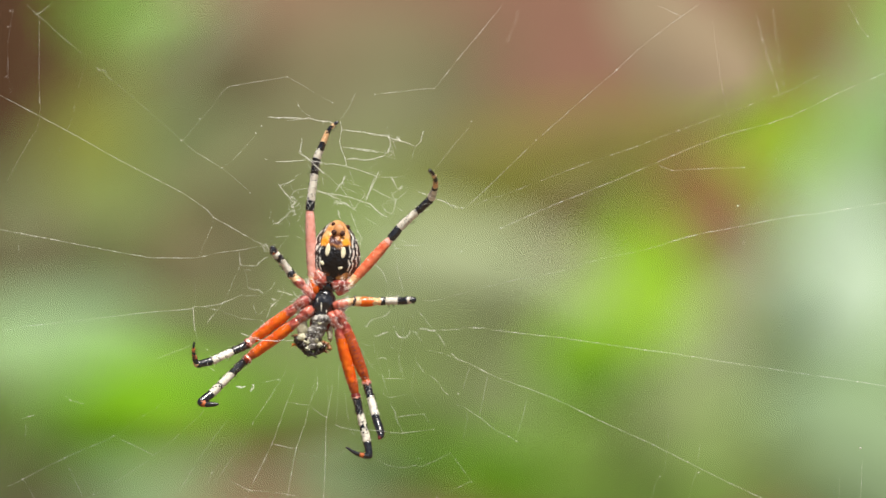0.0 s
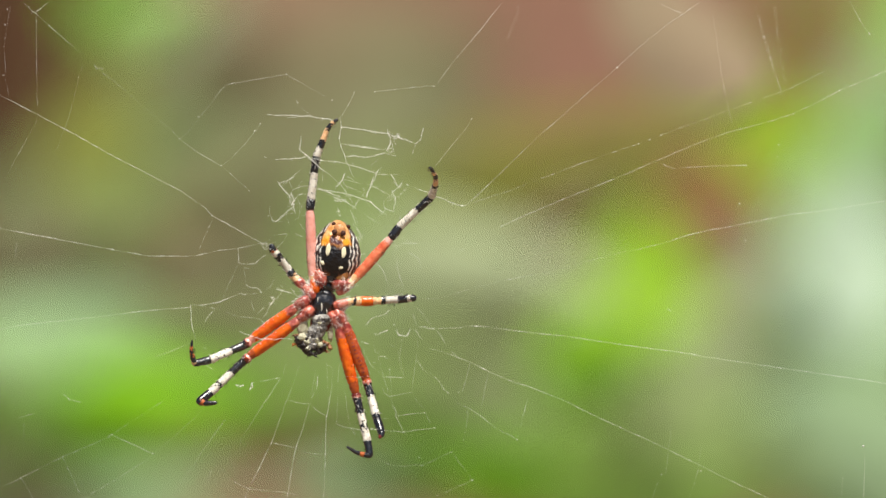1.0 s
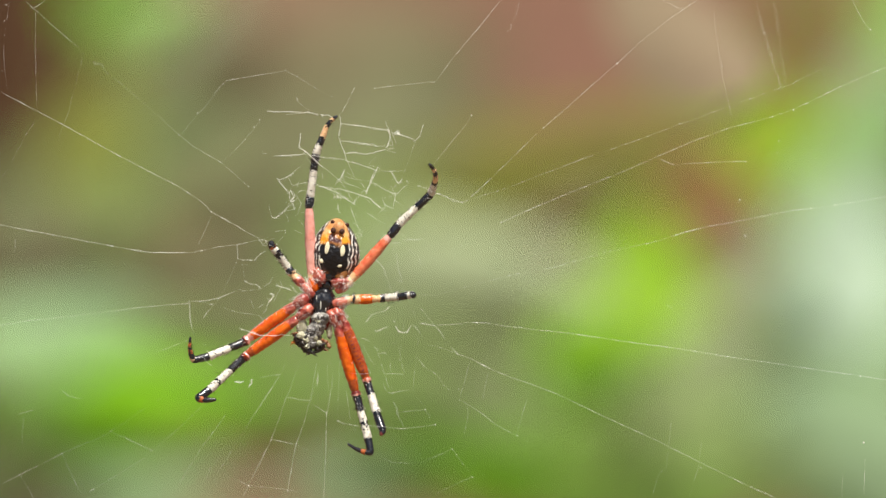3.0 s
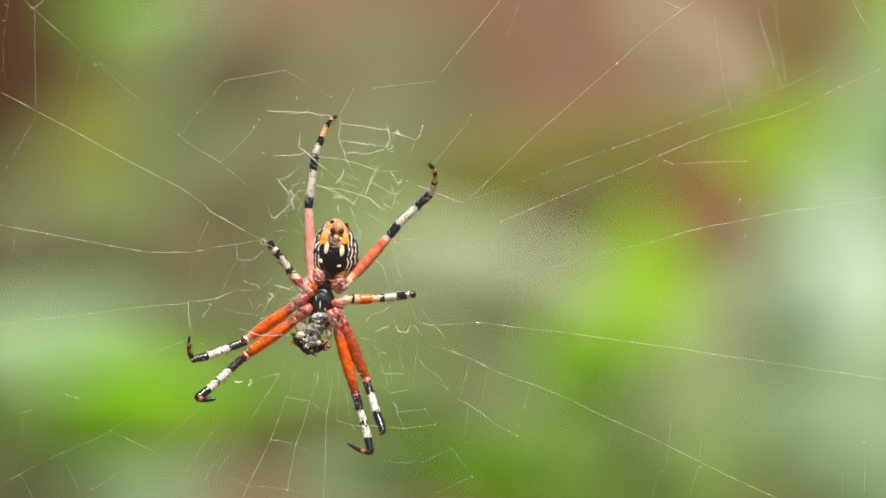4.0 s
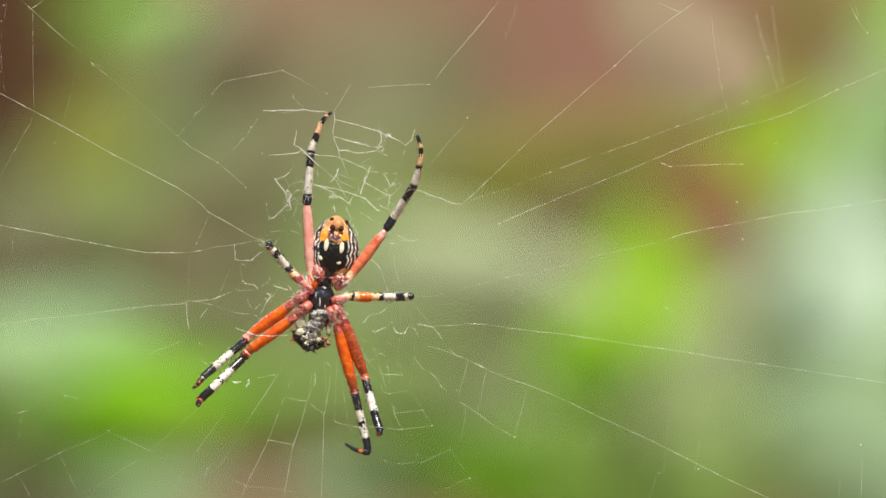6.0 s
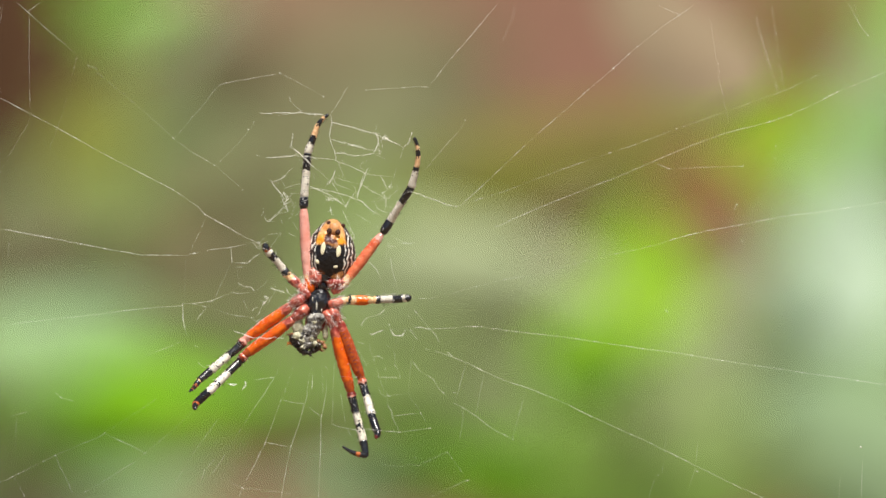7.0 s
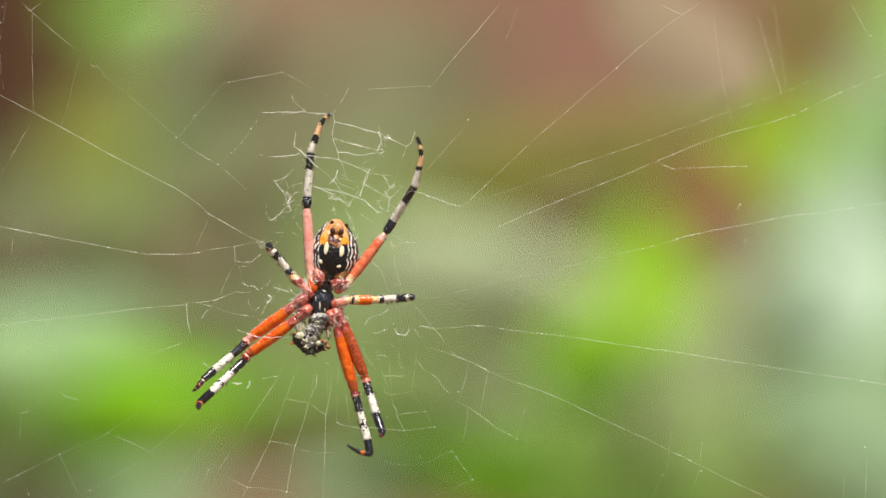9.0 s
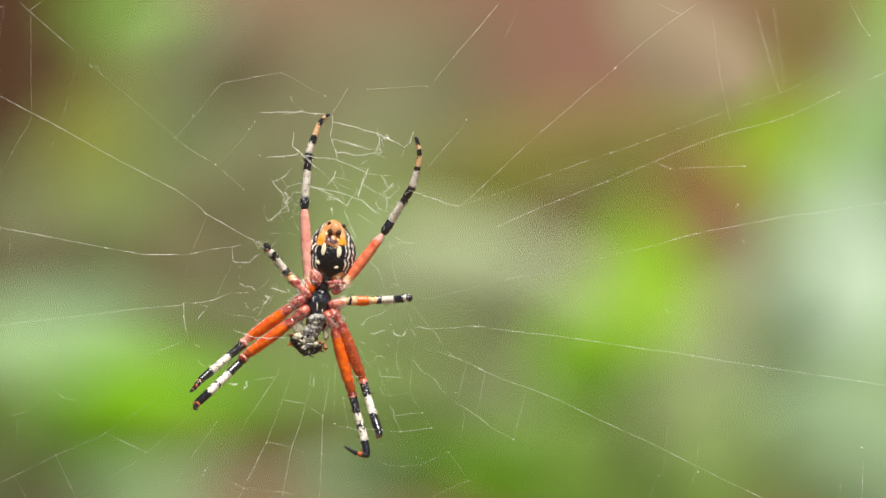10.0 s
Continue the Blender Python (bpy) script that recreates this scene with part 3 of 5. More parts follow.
zigzag((2.66, 6.34), (0.86, 6.97), (-3.45, 8.69))
loose((30.07, 34.53), (32.18, 33.52), (33.20, 33.20))
ghost((3.29, 6.58), (5.95, 7.52), (9.08, 8.46), (13.00, 10.02))
faint((13.00, 10.02), (15.19, 10.81), (19.26, 12.37), (27.09, 15.04), (32.58, 17.15))
ghost((32.58, 17.15), (37.27, 18.87), (48.24, 22.79), (53.72, 25.53))
strand((8.07, 3.60), (12.61, 5.64), (16.52, 7.28), (20.83, 9.01), (24.75, 10.57), (29.44, 12.61), (34.53, 14.80), (39.62, 16.68), (45.65, 18.25), (48.55, 19.26))
loose((48.55, 19.26), (51.76, 20.75), (54.97, 22.40), (60.14, 24.59), (63.90, 26.23))
loose((29.44, 12.61), (31.79, 11.67), (36.49, 11.90), (41.97, 12.06))
ghost((37.67, 32.97), (38.53, 26.31), (38.84, 24.35), (40.25, 18.09))
thread(((44.32, 34.85), (45.11, 31.40), (46.28, 27.49), (47.92, 22.40)), 0.012, depth=10, name="fine_thread")
thread(((47.06, 34.85), (47.61, 30.62), (48.63, 23.57)), 0.009, depth=12, name="fine_thread")
loose((56.46, 34.85), (57.24, 33.36), (58.03, 31.79), (59.20, 30.23))
faint((57.32, 34.85), (58.10, 32.81))
loose((41.11, 6.73), (40.72, 5.95))
loose((41.74, 2.04), (41.97, 1.49))
thread(((10.73, 34.85), (10.49, 33.59), (9.08, 30.23)), 0.009, depth=12, name="fine_thread")
faint((-3.84, -6.42), (-1.10, -6.50), (3.60, -5.25))
ghost((3.60, -5.25), (9.08, -3.84), (15.35, -2.66), (22.79, -0.47))
faint((22.79, -0.47), (26.70, 0.31), (30.07, 1.10))
strand((30.07, 1.10), (33.36, 2.19), (36.88, 3.05), (39.62, 3.52), (44.32, 4.46), (48.24, 5.25), (52.15, 5.64), (56.46, 6.34), (61.39, 7.13), (63.90, 7.52))
zigzag((-10.49, -10.26), (-10.10, -9.32), (-9.32, -9.01), (-8.14, -8.69), (-7.36, -7.99))
zigzag((-9.48, -11.28), (-9.08, -11.51), (-8.54, -11.12), (-7.52, -10.88))
band((-6.58, -10.73), (-6.11, -11.51), (-4.86, -11.75), (-4.54, -10.65))
zigzag((-4.54, -10.65), (-3.84, -10.88), (-2.82, -12.22))
zigzag((-3.29, -10.49), (-2.66, -10.42), (-1.88, -10.65), (-1.10, -10.65))
strand((-1.25, -10.65), (2.66, -10.49), (3.21, -10.26), (5.95, -10.34), (9.08, -10.81), (13.00, -11.28), (16.91, -11.67), (20.05, -12.14), (24.75, -12.84), (28.66, -13.39), (32.58, -13.86), (39.62, -15.04), (45.11, -15.82), (51.37, -16.76), (58.03, -17.70), (61.39, -18.25), (63.90, -18.64))
faint((-3.60, -7.75), (-3.05, -8.38), (-1.49, -10.34))
loose((-1.49, -10.34), (-0.31, -11.51), (0.31, -12.76))
faint((-4.23, -8.54), (-3.68, -10.10))
strand((-1.88, -13.39), (0.08, -13.86), (2.04, -14.64), (3.84, -15.27), (6.34, -16.60), (9.08, -17.78), (12.22, -18.79), (16.91, -20.67), (20.83, -22.63), (24.75, -24.43), (28.66, -26.16), (34.14, -28.90), (39.62, -31.64), (45.89, -34.53), (47.85, -35.40))
loose((1.10, -13.70), (1.64, -14.17), (2.19, -14.80))
loose((-3.60, -14.96), (-2.66, -16.37), (-2.11, -16.84), (-1.64, -16.76))
loose((-1.64, -16.84), (-0.31, -18.09), (0.08, -19.03))
faint((0.08, -19.03), (0.86, -19.66))
faint((3.84, -15.35), (3.45, -16.76), (2.82, -19.11), (2.43, -20.52))
loose((2.04, -20.91), (3.21, -21.46), (5.17, -22.71), (7.52, -24.59))
faint((7.52, -24.59), (10.26, -26.00))
ghost((6.34, -16.76), (5.95, -18.72), (5.25, -22.47))
ghost((11.98, -19.50), (11.43, -21.85), (10.26, -25.92))
ghost((3.21, -21.46), (3.52, -23.02), (2.82, -26.55))
loose((-6.97, -21.22), (-6.34, -22.24), (-6.42, -22.79), (-5.32, -24.98))
loose((-6.42, -22.79), (-4.23, -22.47), (-2.51, -22.32))
loose((-10.49, -24.51), (-7.36, -24.82), (-5.32, -24.98), (-1.10, -24.43))
faint((-8.46, -23.18), (-7.36, -23.18))
loose((-8.30, -17.38), (-6.58, -17.38), (-5.25, -17.46))
faint((-8.30, -18.72), (-7.99, -19.66), (-7.36, -20.05))
loose((-7.36, -20.05), (-4.39, -19.50))
ghost((-4.23, -19.50), (-3.45, -20.91), (-2.66, -21.85))
ghost((-2.43, -22.47), (-1.49, -24.04))
band((-28.90, -18.40), (-28.11, -18.56), (-27.56, -18.40))
band((-26.55, -18.09), (-26.47, -18.72), (-26.94, -19.19))
faint((-25.37, -17.93), (-22.63, -17.46))
loose((-22.47, -17.31), (-23.81, -19.50), (-26.70, -23.81))
ghost((-26.70, -23.81), (-30.07, -29.29), (-32.03, -32.03))
loose((-21.61, -20.52), (-22.63, -23.41), (-23.81, -26.55), (-25.53, -30.07), (-26.94, -32.81), (-27.72, -34.69))
loose((-18.48, -21.22), (-19.26, -24.20), (-20.36, -27.17), (-21.06, -30.85), (-21.69, -34.69))
loose((-15.19, -16.37), (-15.43, -19.50), (-15.82, -21.69), (-16.13, -23.02), (-16.21, -27.33), (-16.37, -31.25), (-16.52, -34.69))
loose((-21.61, -20.60), (-20.05, -20.91), (-18.48, -21.06))
loose((-17.93, -21.53), (-16.91, -22.32), (-16.05, -22.79))
ghost((-18.48, -21.22), (-17.93, -19.50), (-17.15, -16.76))
loose((-17.38, -17.15), (-17.31, -18.32), (-17.54, -19.11))
faint((-15.19, -16.37), (-15.97, -15.58))
loose((-23.81, -26.47), (-22.24, -26.78), (-20.36, -27.17))
faint((-20.36, -27.17), (-19.50, -27.80), (-17.93, -28.11), (-16.21, -28.11), (-14.41, -27.96), (-13.23, -27.33))
loose((-14.72, -23.81), (-14.02, -24.20), (-10.88, -24.75))
faint((-30.07, -31.48), (-26.94, -32.97), (-24.59, -33.12), (-21.53, -33.52), (-19.89, -33.83))
loose((-9.08, -28.58), (-7.75, -29.29), (-6.97, -29.68))
faint((-6.97, -29.68), (-5.01, -29.84), (-3.45, -29.52))
loose((-3.45, -29.52), (-2.51, -29.60))
faint((-2.51, -29.60), (0.08, -28.35))
faint((-8.77, -26.70), (-7.67, -26.86))
faint((-61.00, -32.58), (-58.65, -31.40), (-52.78, -28.43), (-46.52, -25.76))
loose((-46.52, -25.76), (-45.89, -25.29))
ghost((-45.89, -25.29), (-43.38, -23.57), (-39.08, -20.75))
loose((-45.97, -25.37), (-43.38, -26.55), (-40.41, -27.96))
faint((-52.94, -28.58), (-51.21, -32.03), (-50.20, -34.38))
faint((-58.65, -31.48), (-57.87, -32.65), (-56.85, -34.69))
faint((-50.20, -34.38), (-46.52, -32.26), (-41.82, -29.29))
ghost((-41.82, -29.29), (-37.90, -26.00), (-34.38, -22.87), (-32.81, -21.06))
faint((-30.07, -23.02), (-33.99, -28.35))
ghost((-33.99, -28.35), (-35.55, -30.85), (-37.12, -33.59))
loose((-59.04, -23.02), (-56.70, -22.40))
ghost((-58.42, -23.41), (-58.57, -27.33))
loose((-52.78, -19.73), (-51.84, -20.52))
faint((-51.84, -20.52), (-50.20, -20.91))
ghost((-32.26, -30.46), (-30.85, -28.90))
ghost((-32.26, -30.46), (-33.20, -32.81))
ghost((31.79, -23.81), (31.40, -27.33), (31.01, -31.25))
ghost((30.23, -30.93), (29.05, -34.69))
ghost((36.02, -26.55), (35.55, -30.46), (34.30, -34.38))
faint((58.65, -27.72), (58.42, -34.69))
ghost((55.68, -31.25), (55.52, -34.69))
loose((30.85, -7.83), (31.48, -8.07), (31.79, -8.46))
loose((-9.55, -13.63), (-9.08, -14.17), (-8.77, -13.55))
loose((-9.16, -14.57), (-8.14, -14.41), (-7.60, -14.80))
faint((-13.47, -19.50), (-13.16, -21.85), (-12.69, -24.59), (-11.90, -25.61))
faint((-7.36, -12.84), (-6.58, -13.39))
faint((-10.10, -15.58), (-9.08, -15.19))
zigzag((-9.32, -1.49), (-8.54, -2.27), (-8.14, -2.90))
loose((-8.14, -2.90), (-7.75, -4.23), (-7.20, -5.79))
loose((-6.42, -0.70), (-6.34, -2.27), (-5.64, -4.62))
loose((-5.79, 1.25), (-3.84, 1.17), (-2.82, 1.41))
faint((-6.81, 2.43), (-5.40, 1.80), (-4.23, 1.25))
faint((-6.97, 0.86), (-5.64, 0.70))
faint((-11.28, -12.45), (-10.10, -12.84))
faint((-5.01, 0.08), (-3.45, -0.86), (-3.05, -2.27))
ghost((-5.64, -4.62), (-5.32, -9.32), (-6.11, -15.58), (-5.32, -17.46))
ghost((-11.28, -13.23), (-10.10, -15.58), (-8.30, -17.38))
ghost((-17.54, -15.58), (-18.48, -21.22))
ghost((-16.13, -15.58), (-15.82, -21.69))
ghost((-19.89, -15.58), (-21.61, -20.52))
ghost((-21.85, -15.58), (-22.47, -17.31))
ghost((-7.36, -15.58), (-6.97, -21.22))
ghost((-9.71, -12.45), (-7.36, -20.05))
ghost((-3.45, -12.45), (-4.23, -19.50))
ghost((-6.58, -12.45), (-5.25, -17.46))
ghost((-14.41, -15.58), (-14.72, -23.81))
loose((1.25, -27.80), (1.88, -28.58), (4.07, -31.71))
faint((4.07, -31.71), (0.00, -33.59))
faint((0.08, -28.35), (1.25, -27.80))
loose((-13.63, -17.23), (-11.90, -17.38), (-10.10, -17.31))
loose((-33.05, -15.11), (-32.73, -15.74), (-31.79, -16.37))

knot((24.12, 25.61), 0.118)
knot((48.55, 19.19), 0.081)
knot((54.97, 22.40), 0.074)
knot((60.14, 24.59), 0.074)
knot((45.65, 18.25), 0.074)
knot((58.26, -26.94), 0.124)
knot((35.71, -30.38), 0.087)
knot((30.31, -30.93), 0.062)
knot((59.20, 30.31), 0.087)
knot((41.11, 6.73), 0.087)
knot((41.90, 1.57), 0.062)
knot((46.52, 14.88), 0.062)
knot((46.36, 13.23), 0.062)
knot((57.79, -17.70), 0.093)
knot((34.14, -28.90), 0.087)
knot((2.58, 0.39), 0.062)
knot((-6.26, 16.05), 0.124)
knot((-60.45, 33.75), 0.074)
knot((-60.77, 31.56), 0.074)
knot((-61.00, 24.59), 0.062)
knot((-58.65, -31.40), 0.074)
knot((-52.78, -28.43), 0.074)
knot((-45.97, -25.29), 0.068)
knot((-30.85, 11.98), 0.074)
knot((-36.57, 15.74), 0.068)
knot((-33.99, 18.79), 0.068)
knot((-26.16, 16.84), 0.074)
knot((-25.37, 17.85), 0.056)
knot((-15.43, 21.06), 0.062)
knot((-21.77, 24.67), 0.068)
knot((2.66, 6.42), 0.081)
knot((3.92, 18.48), 0.074)
knot((8.07, 3.60), 0.074)
knot((16.52, 7.28), 0.074)
knot((15.19, 10.81), 0.062)
knot((27.09, 15.04), 0.062)
knot((32.81, 17.23), 0.068)
knot((31.79, 11.67), 0.062)
knot((41.97, 12.06), 0.068)
knot((10.26, -26.00), 0.074)
knot((2.19, -19.50), 0.062)
knot((5.17, -22.71), 0.062)
knot((-2.43, -22.32), 0.068)
knot((-1.10, -24.43), 0.068)
knot((-5.32, -24.98), 0.068)
knot((-3.21, -28.50), 0.062)
knot((-0.70, -33.83), 0.062)
knot((-32.26, -30.46), 0.062)
knot((-26.94, 8.54), 0.056)
knot((-32.11, 5.09), 0.087)
knot((-23.81, -26.55), 0.062)
knot((-26.94, -32.89), 0.062)
knot((-21.53, -33.52), 0.062)
knot((-16.21, -28.11), 0.056)
knot((-6.73, -10.10), 0.068)
knot((39.62, 3.52), 0.062)
knot((56.46, 6.34), 0.068)
knot((38.53, 26.31), 0.050)
knot((38.68, 25.22), 0.050)
knot((-54.74, 2.04), 0.068)
knot((-9.48, 22.24), 0.062)
knot((-40.41, -27.96), 0.056)
knot((-7.36, -16.29), 0.056)
knot((4.07, -31.71), 0.074)
knot((1.88, -28.58), 0.062)
knot((1.25, -27.80), 0.062)


def anchor(start, end):
    """A long mooring line from the sheet's rim to a stem behind."""
    a, b = Vector((start[0] * MM, 0, start[1] * MM)), Vector(end) - web.location
    line = [a.lerp(b, k / 24) - Vector((0, 0, 0.03 * math.sin(math.pi * k / 24))) for k in range(25)]
    bm = bmesh.new()
    rings(bm, [p - a for p in line], [0.02 * MM] * 25, 5)
    ob = part("mooring_thread", bm, SILK, web)
    ob.location = a
    THREADS.append((ob, (start[0] - 1, start[1]), (start[0] + 1, start[1])))


anchor((-63.74, 23.02), (-0.57, 0.87, 1.11))
anchor((-63.74, 3.76), (-0.56, 0.88, 1.0))
anchor((-63.74, -10.88), (-0.56, 0.88, 0.8))
anchor((63.90, 26.23), (0.59, 0.96, 1.1))
anchor((63.90, 7.52), (0.60, 0.95, 1.0))
anchor((63.90, -18.64), (0.60, 0.95, 0.8))
anchor((47.85, -35.40), (0.25, 0.81, 0.7))
anchor((-27.72, -34.69), (-0.54, 0.90, 0.5))

for place, spread, count in (((-20.99, 7.13), 0.7, 9), ((-20.20, 5.72), 0.6, 8), ((-21.30, 8.30), 0.5, 5), ((-7.52, 5.25), 0.5, 6), ((-7.36, 15.90), 0.35, 5), ((-11.59, 2.58), 0.5, 7),
                             ((-14.25, 6.97), 0.7, 6), ((-7.36, 0.70), 0.6, 5), ((-23.34, -5.87), 0.5, 6), ((-19.11, -5.56), 0.6, 5), ((-23.65, 4.54), 0.4, 4), ((-17.54, 12.22), 0.5, 5),
                             ((-9.71, 11.28), 0.4, 5), ((-6.42, 7.91), 0.5, 5), ((-24.59, 1.02), 0.35, 6), ((-19.89, -5.79), 0.5, 4), ((-11.28, 7.52), 0.4, 4), ((-6.03, -3.84), 0.4, 3),
                             ((-26.00, -8.93), 0.4, 3), ((-17.93, 0.08), 0.5, 3), ((-13.94, 10.10), 0.35, 4), ((-11.67, 0.08), 0.5, 3), ((-20.67, 3.60), 0.6, 5)):
    tangle(place, spread, count, int(place[0] * 7 + place[1] * 3))

# ---- the spider: an empty at its breast plate; millimetres across, up and away ----
DEEP = 2.6
spider = tagged(new("orb_weaver_spider"), "orange-red spider with black and cream banded legs hanging head down", "spider")
HOME = Vector(((-16.91, -7.36)[0] * MM, DEEP * MM, 1.2 + (-16.91, -7.36)[1] * MM))
spider.location = HOME


def abdomen_material():
    """Black belly, silver-streaked flanks, amber ends."""
    mat = bpy.data.materials.new("spider_abdomen")
    mat.use_nodes = True
    nodes, links = mat.node_tree.nodes, mat.node_tree.links
    shader = nodes["Principled BSDF"]
    coord = nodes.new("ShaderNodeTexCoord")
    split = nodes.new("ShaderNodeSeparateXYZ")
    links.new(coord.outputs["Generated"], split.inputs[0])

    def math_node(op, a, b=None, c=None):
        node = nodes.new("ShaderNodeMath")
        node.operation = op
        for i, v in enumerate((a, b, c)):
            if v is None:
                continue
            if isinstance(v, (int, float)):
                node.inputs[i].default_value = v
            else:
                links.new(v, node.inputs[i])
        return node.outputs[0]

    def smooth(v, lo, hi):
        node = nodes.new("ShaderNodeMapRange")
        node.interpolation_type = "SMOOTHSTEP"
        links.new(v, node.inputs[0])
        node.inputs[1].default_value, node.inputs[2].default_value = lo, hi
        return node.outputs[0]

    def mix(f, a, b):
        node = nodes.new("ShaderNodeMix")
        node.data_type = "RGBA"
        links.new(f, node.inputs[0])
        for socket, v in ((node.inputs[6], a), (node.inputs[7], b)):
            if isinstance(v, tuple):
                socket.default_value = (*v, 1)
            else:
                links.new(v, socket)
        return node.outputs[2]

    grain = nodes.new("ShaderNodeTexNoise")
    grain.inputs["Scale"].default_value, grain.inputs["Detail"].default_value = 900, 3
    links.new(coord.outputs["Object"], grain.inputs["Vector"])
    wander = math_node("MULTIPLY_ADD", grain.outputs[0], 0.16, -0.08)
    across = math_node("ABSOLUTE", math_node("SUBTRACT", split.outputs[0], 0.5))
    height = math_node("MULTIPLY_ADD", split.outputs[2], 2.0, -1.0)
    girth = math_node("SQRT", math_node("MAXIMUM", math_node("SUBTRACT", 1.02, math_node("MULTIPLY", height, height)), 0.06))
    across = math_node("DIVIDE", across, girth)
    across = math_node("ADD", across, math_node("MULTIPLY", wander, 0.55))
    up = math_node("ADD", split.outputs[2], wander)
    curl = math_node("MULTIPLY", math_node("SINE", math_node("MULTIPLY", up, 31.0)), 1.25)
    wave = math_node("SINE", math_node("ADD", math_node("MULTIPLY", across, 92.0), curl))
    torn = nodes.new("ShaderNodeTexNoise")
    torn.inputs["Scale"].default_value, torn.inputs["Detail"].default_value = 1500, 2
    links.new(coord.outputs["Object"], torn.inputs["Vector"])
    streak = math_node("MULTIPLY", smooth(wave, 0.05, 0.5), smooth(torn.outputs[0], 0.38, 0.48))
    flank = smooth(across, 0.255, 0.29)
    base = mix(flank, (0.010, 0.009, 0.010), mix(streak, (0.012, 0.011, 0.012), (0.86, 0.84, 0.76)))
    amber_up = math_node("MULTIPLY", smooth(up, 0.62, 0.69), math_node("SUBTRACT", 1.0, smooth(across, 0.29, 0.35)))
    amber = mix(smooth(up, 0.74, 0.84), mix(smooth(grain.outputs[0], 0.36, 0.52), (0.46, 0.13, 0.010), (0.80, 0.32, 0.020)), mix(smooth(grain.outputs[0], 0.36, 0.56), (0.62, 0.26, 0.070), (0.80, 0.43, 0.180)))
    base = mix(amber_up, base, amber)
    centre_dark = math_node("MULTIPLY", math_node("SUBTRACT", 1.0, smooth(across, 0.11, 0.19)), math_node("SUBTRACT", 1.0, smooth(up, 0.72, 0.80)))
    base = mix(math_node("MULTIPLY", centre_dark, smooth(up, 0.62, 0.7)), base, (0.085, 0.030, 0.028))
    foot = math_node("SUBTRACT", 1.0, smooth(up, 0.20, 0.27))
    side = smooth(across, 0.07, 0.13)
    base = mix(math_node("MULTIPLY", math_node("MULTIPLY", foot, side), 0.85), base, (0.30, 0.09, 0.02))
    links.new(base, shader.inputs["Base Color"])
    shader.inputs["Roughness"].default_value = 0.28
    shader.inputs["Specular IOR Level"].default_value = 0.5
    relief = nodes.new("ShaderNodeBump")
    relief.inputs["Strength"].default_value, relief.inputs["Distance"].default_value = 0.7, 0.0004
    fine = nodes.new("ShaderNodeTexNoise")
    fine.inputs["Scale"].default_value = 1800
    links.new(coord.outputs["Object"], fine.inputs["Vector"])
    links.new(fine.outputs[0], relief.inputs["Height"])
    links.new(relief.outputs[0], shader.inputs["Normal"])
    return mat


def lump(name, at, size, mat, deep=0.0, rough=0.0, seg=20, label="", parent=None, freq=1.0, fuzz=0):
    bm = bmesh.new()
    blob(bm, Vector((at[0], deep, at[1])) * MM, Vector((size[0], size[1], size[2])) * MM, seg, rough, freq)
    rng = random.Random(int(at[0] * 31 + at[1] * 17))
    for _ in range(fuzz):
        n = Vector((rng.gauss(0, 1), rng.gauss(-0.8, 0.8), rng.gauss(0, 1))).normalized()
        root = Vector((at[0] + n.x * size[0], deep + n.y * size[1], at[1] + n.z * size[2])) * MM
        way = (n + Vector((rng.gauss(0, 0.7), rng.gauss(0, 0.4), rng.gauss(0, 0.7)))).normalized()
        side = way.cross(Vector((0.3, 1, 0.2))).normalized() * 0.036 * MM
        ring = [bm.verts.new(root + side), bm.verts.new(root - side), bm.verts.new(root + way.cross(side))]
        tip = bm.verts.new(root + way * rng.uniform(0.5, 1.0) * MM)
        for k in range(3):
            bm.faces.new((ring[k], ring[(k + 1) % 3], tip)).material_index = 1
    return part(name, bm, [mat, SETA] if fuzz else mat, parent or spider, label)


# abdomen: egg-shaped, blunt at the spinnerets, leaning away at its waist
bm = bmesh.new()
bmesh.ops.create_uvsphere(bm, u_segments=48, v_segments=32, radius=1.0)
for v in bm.verts:
    c = v.co.copy()
    taper = 1 - 0.12 * c.z - 0.16 * max(0, c.z) ** 2 - 0.10 * max(0, -c.z) ** 2
    k = 1 + 0.03 * noise.noise(c * 3)
    v.co = Vector((c.x * 3.48 * taper * k, c.y * 3.6 * taper * k, c.z * 4.7)) * MM
abdomen = part("abdomen", bm, abdomen_material(), spider, "black abdomen with silver streaked flanks and amber tip")
abdomen.location = Vector((1.85, 1.6, 6.95)) * MM
abdomen.rotation_euler = (radians(6), radians(4), 0)


def on_belly(name, at, size, mat, proud=0.0, tilt=0.0, label=""):
    """A mark or organ seated on the belly, which faces the eye."""
    dz = (at[1] - 6.95) / 4.7
    wide = 1 - 0.12 * dz - 0.16 * max(0, dz) ** 2 - 0.10 * max(0, -dz) ** 2
    dx = (at[0] - 1.85 - 0.33 * dz) / 3.48 / wide
    deep = 1.6 - 3.6 * wide * math.sqrt(max(0.05, 1 - dx * dx - dz * dz)) - 0.49 * dz - proud
    bm = bmesh.new()
    bmesh.ops.create_uvsphere(bm, u_segments=18, v_segments=12, radius=1.0)
    for v in bm.verts:
        c = v.co * (1 + 0.12 * noise.noise(v.co * 1.7 + Vector((at[0], at[1], 0))))
        v.co = Vector((c.x * size[0], c.y * size[1], c.z * size[2])) * MM
    ob = part(name, bm, mat, spider, label)
    ob.location = Vector((at[0], deep, at[1])) * MM
    ob.rotation_euler = (0, radians(tilt), 0)
    return ob


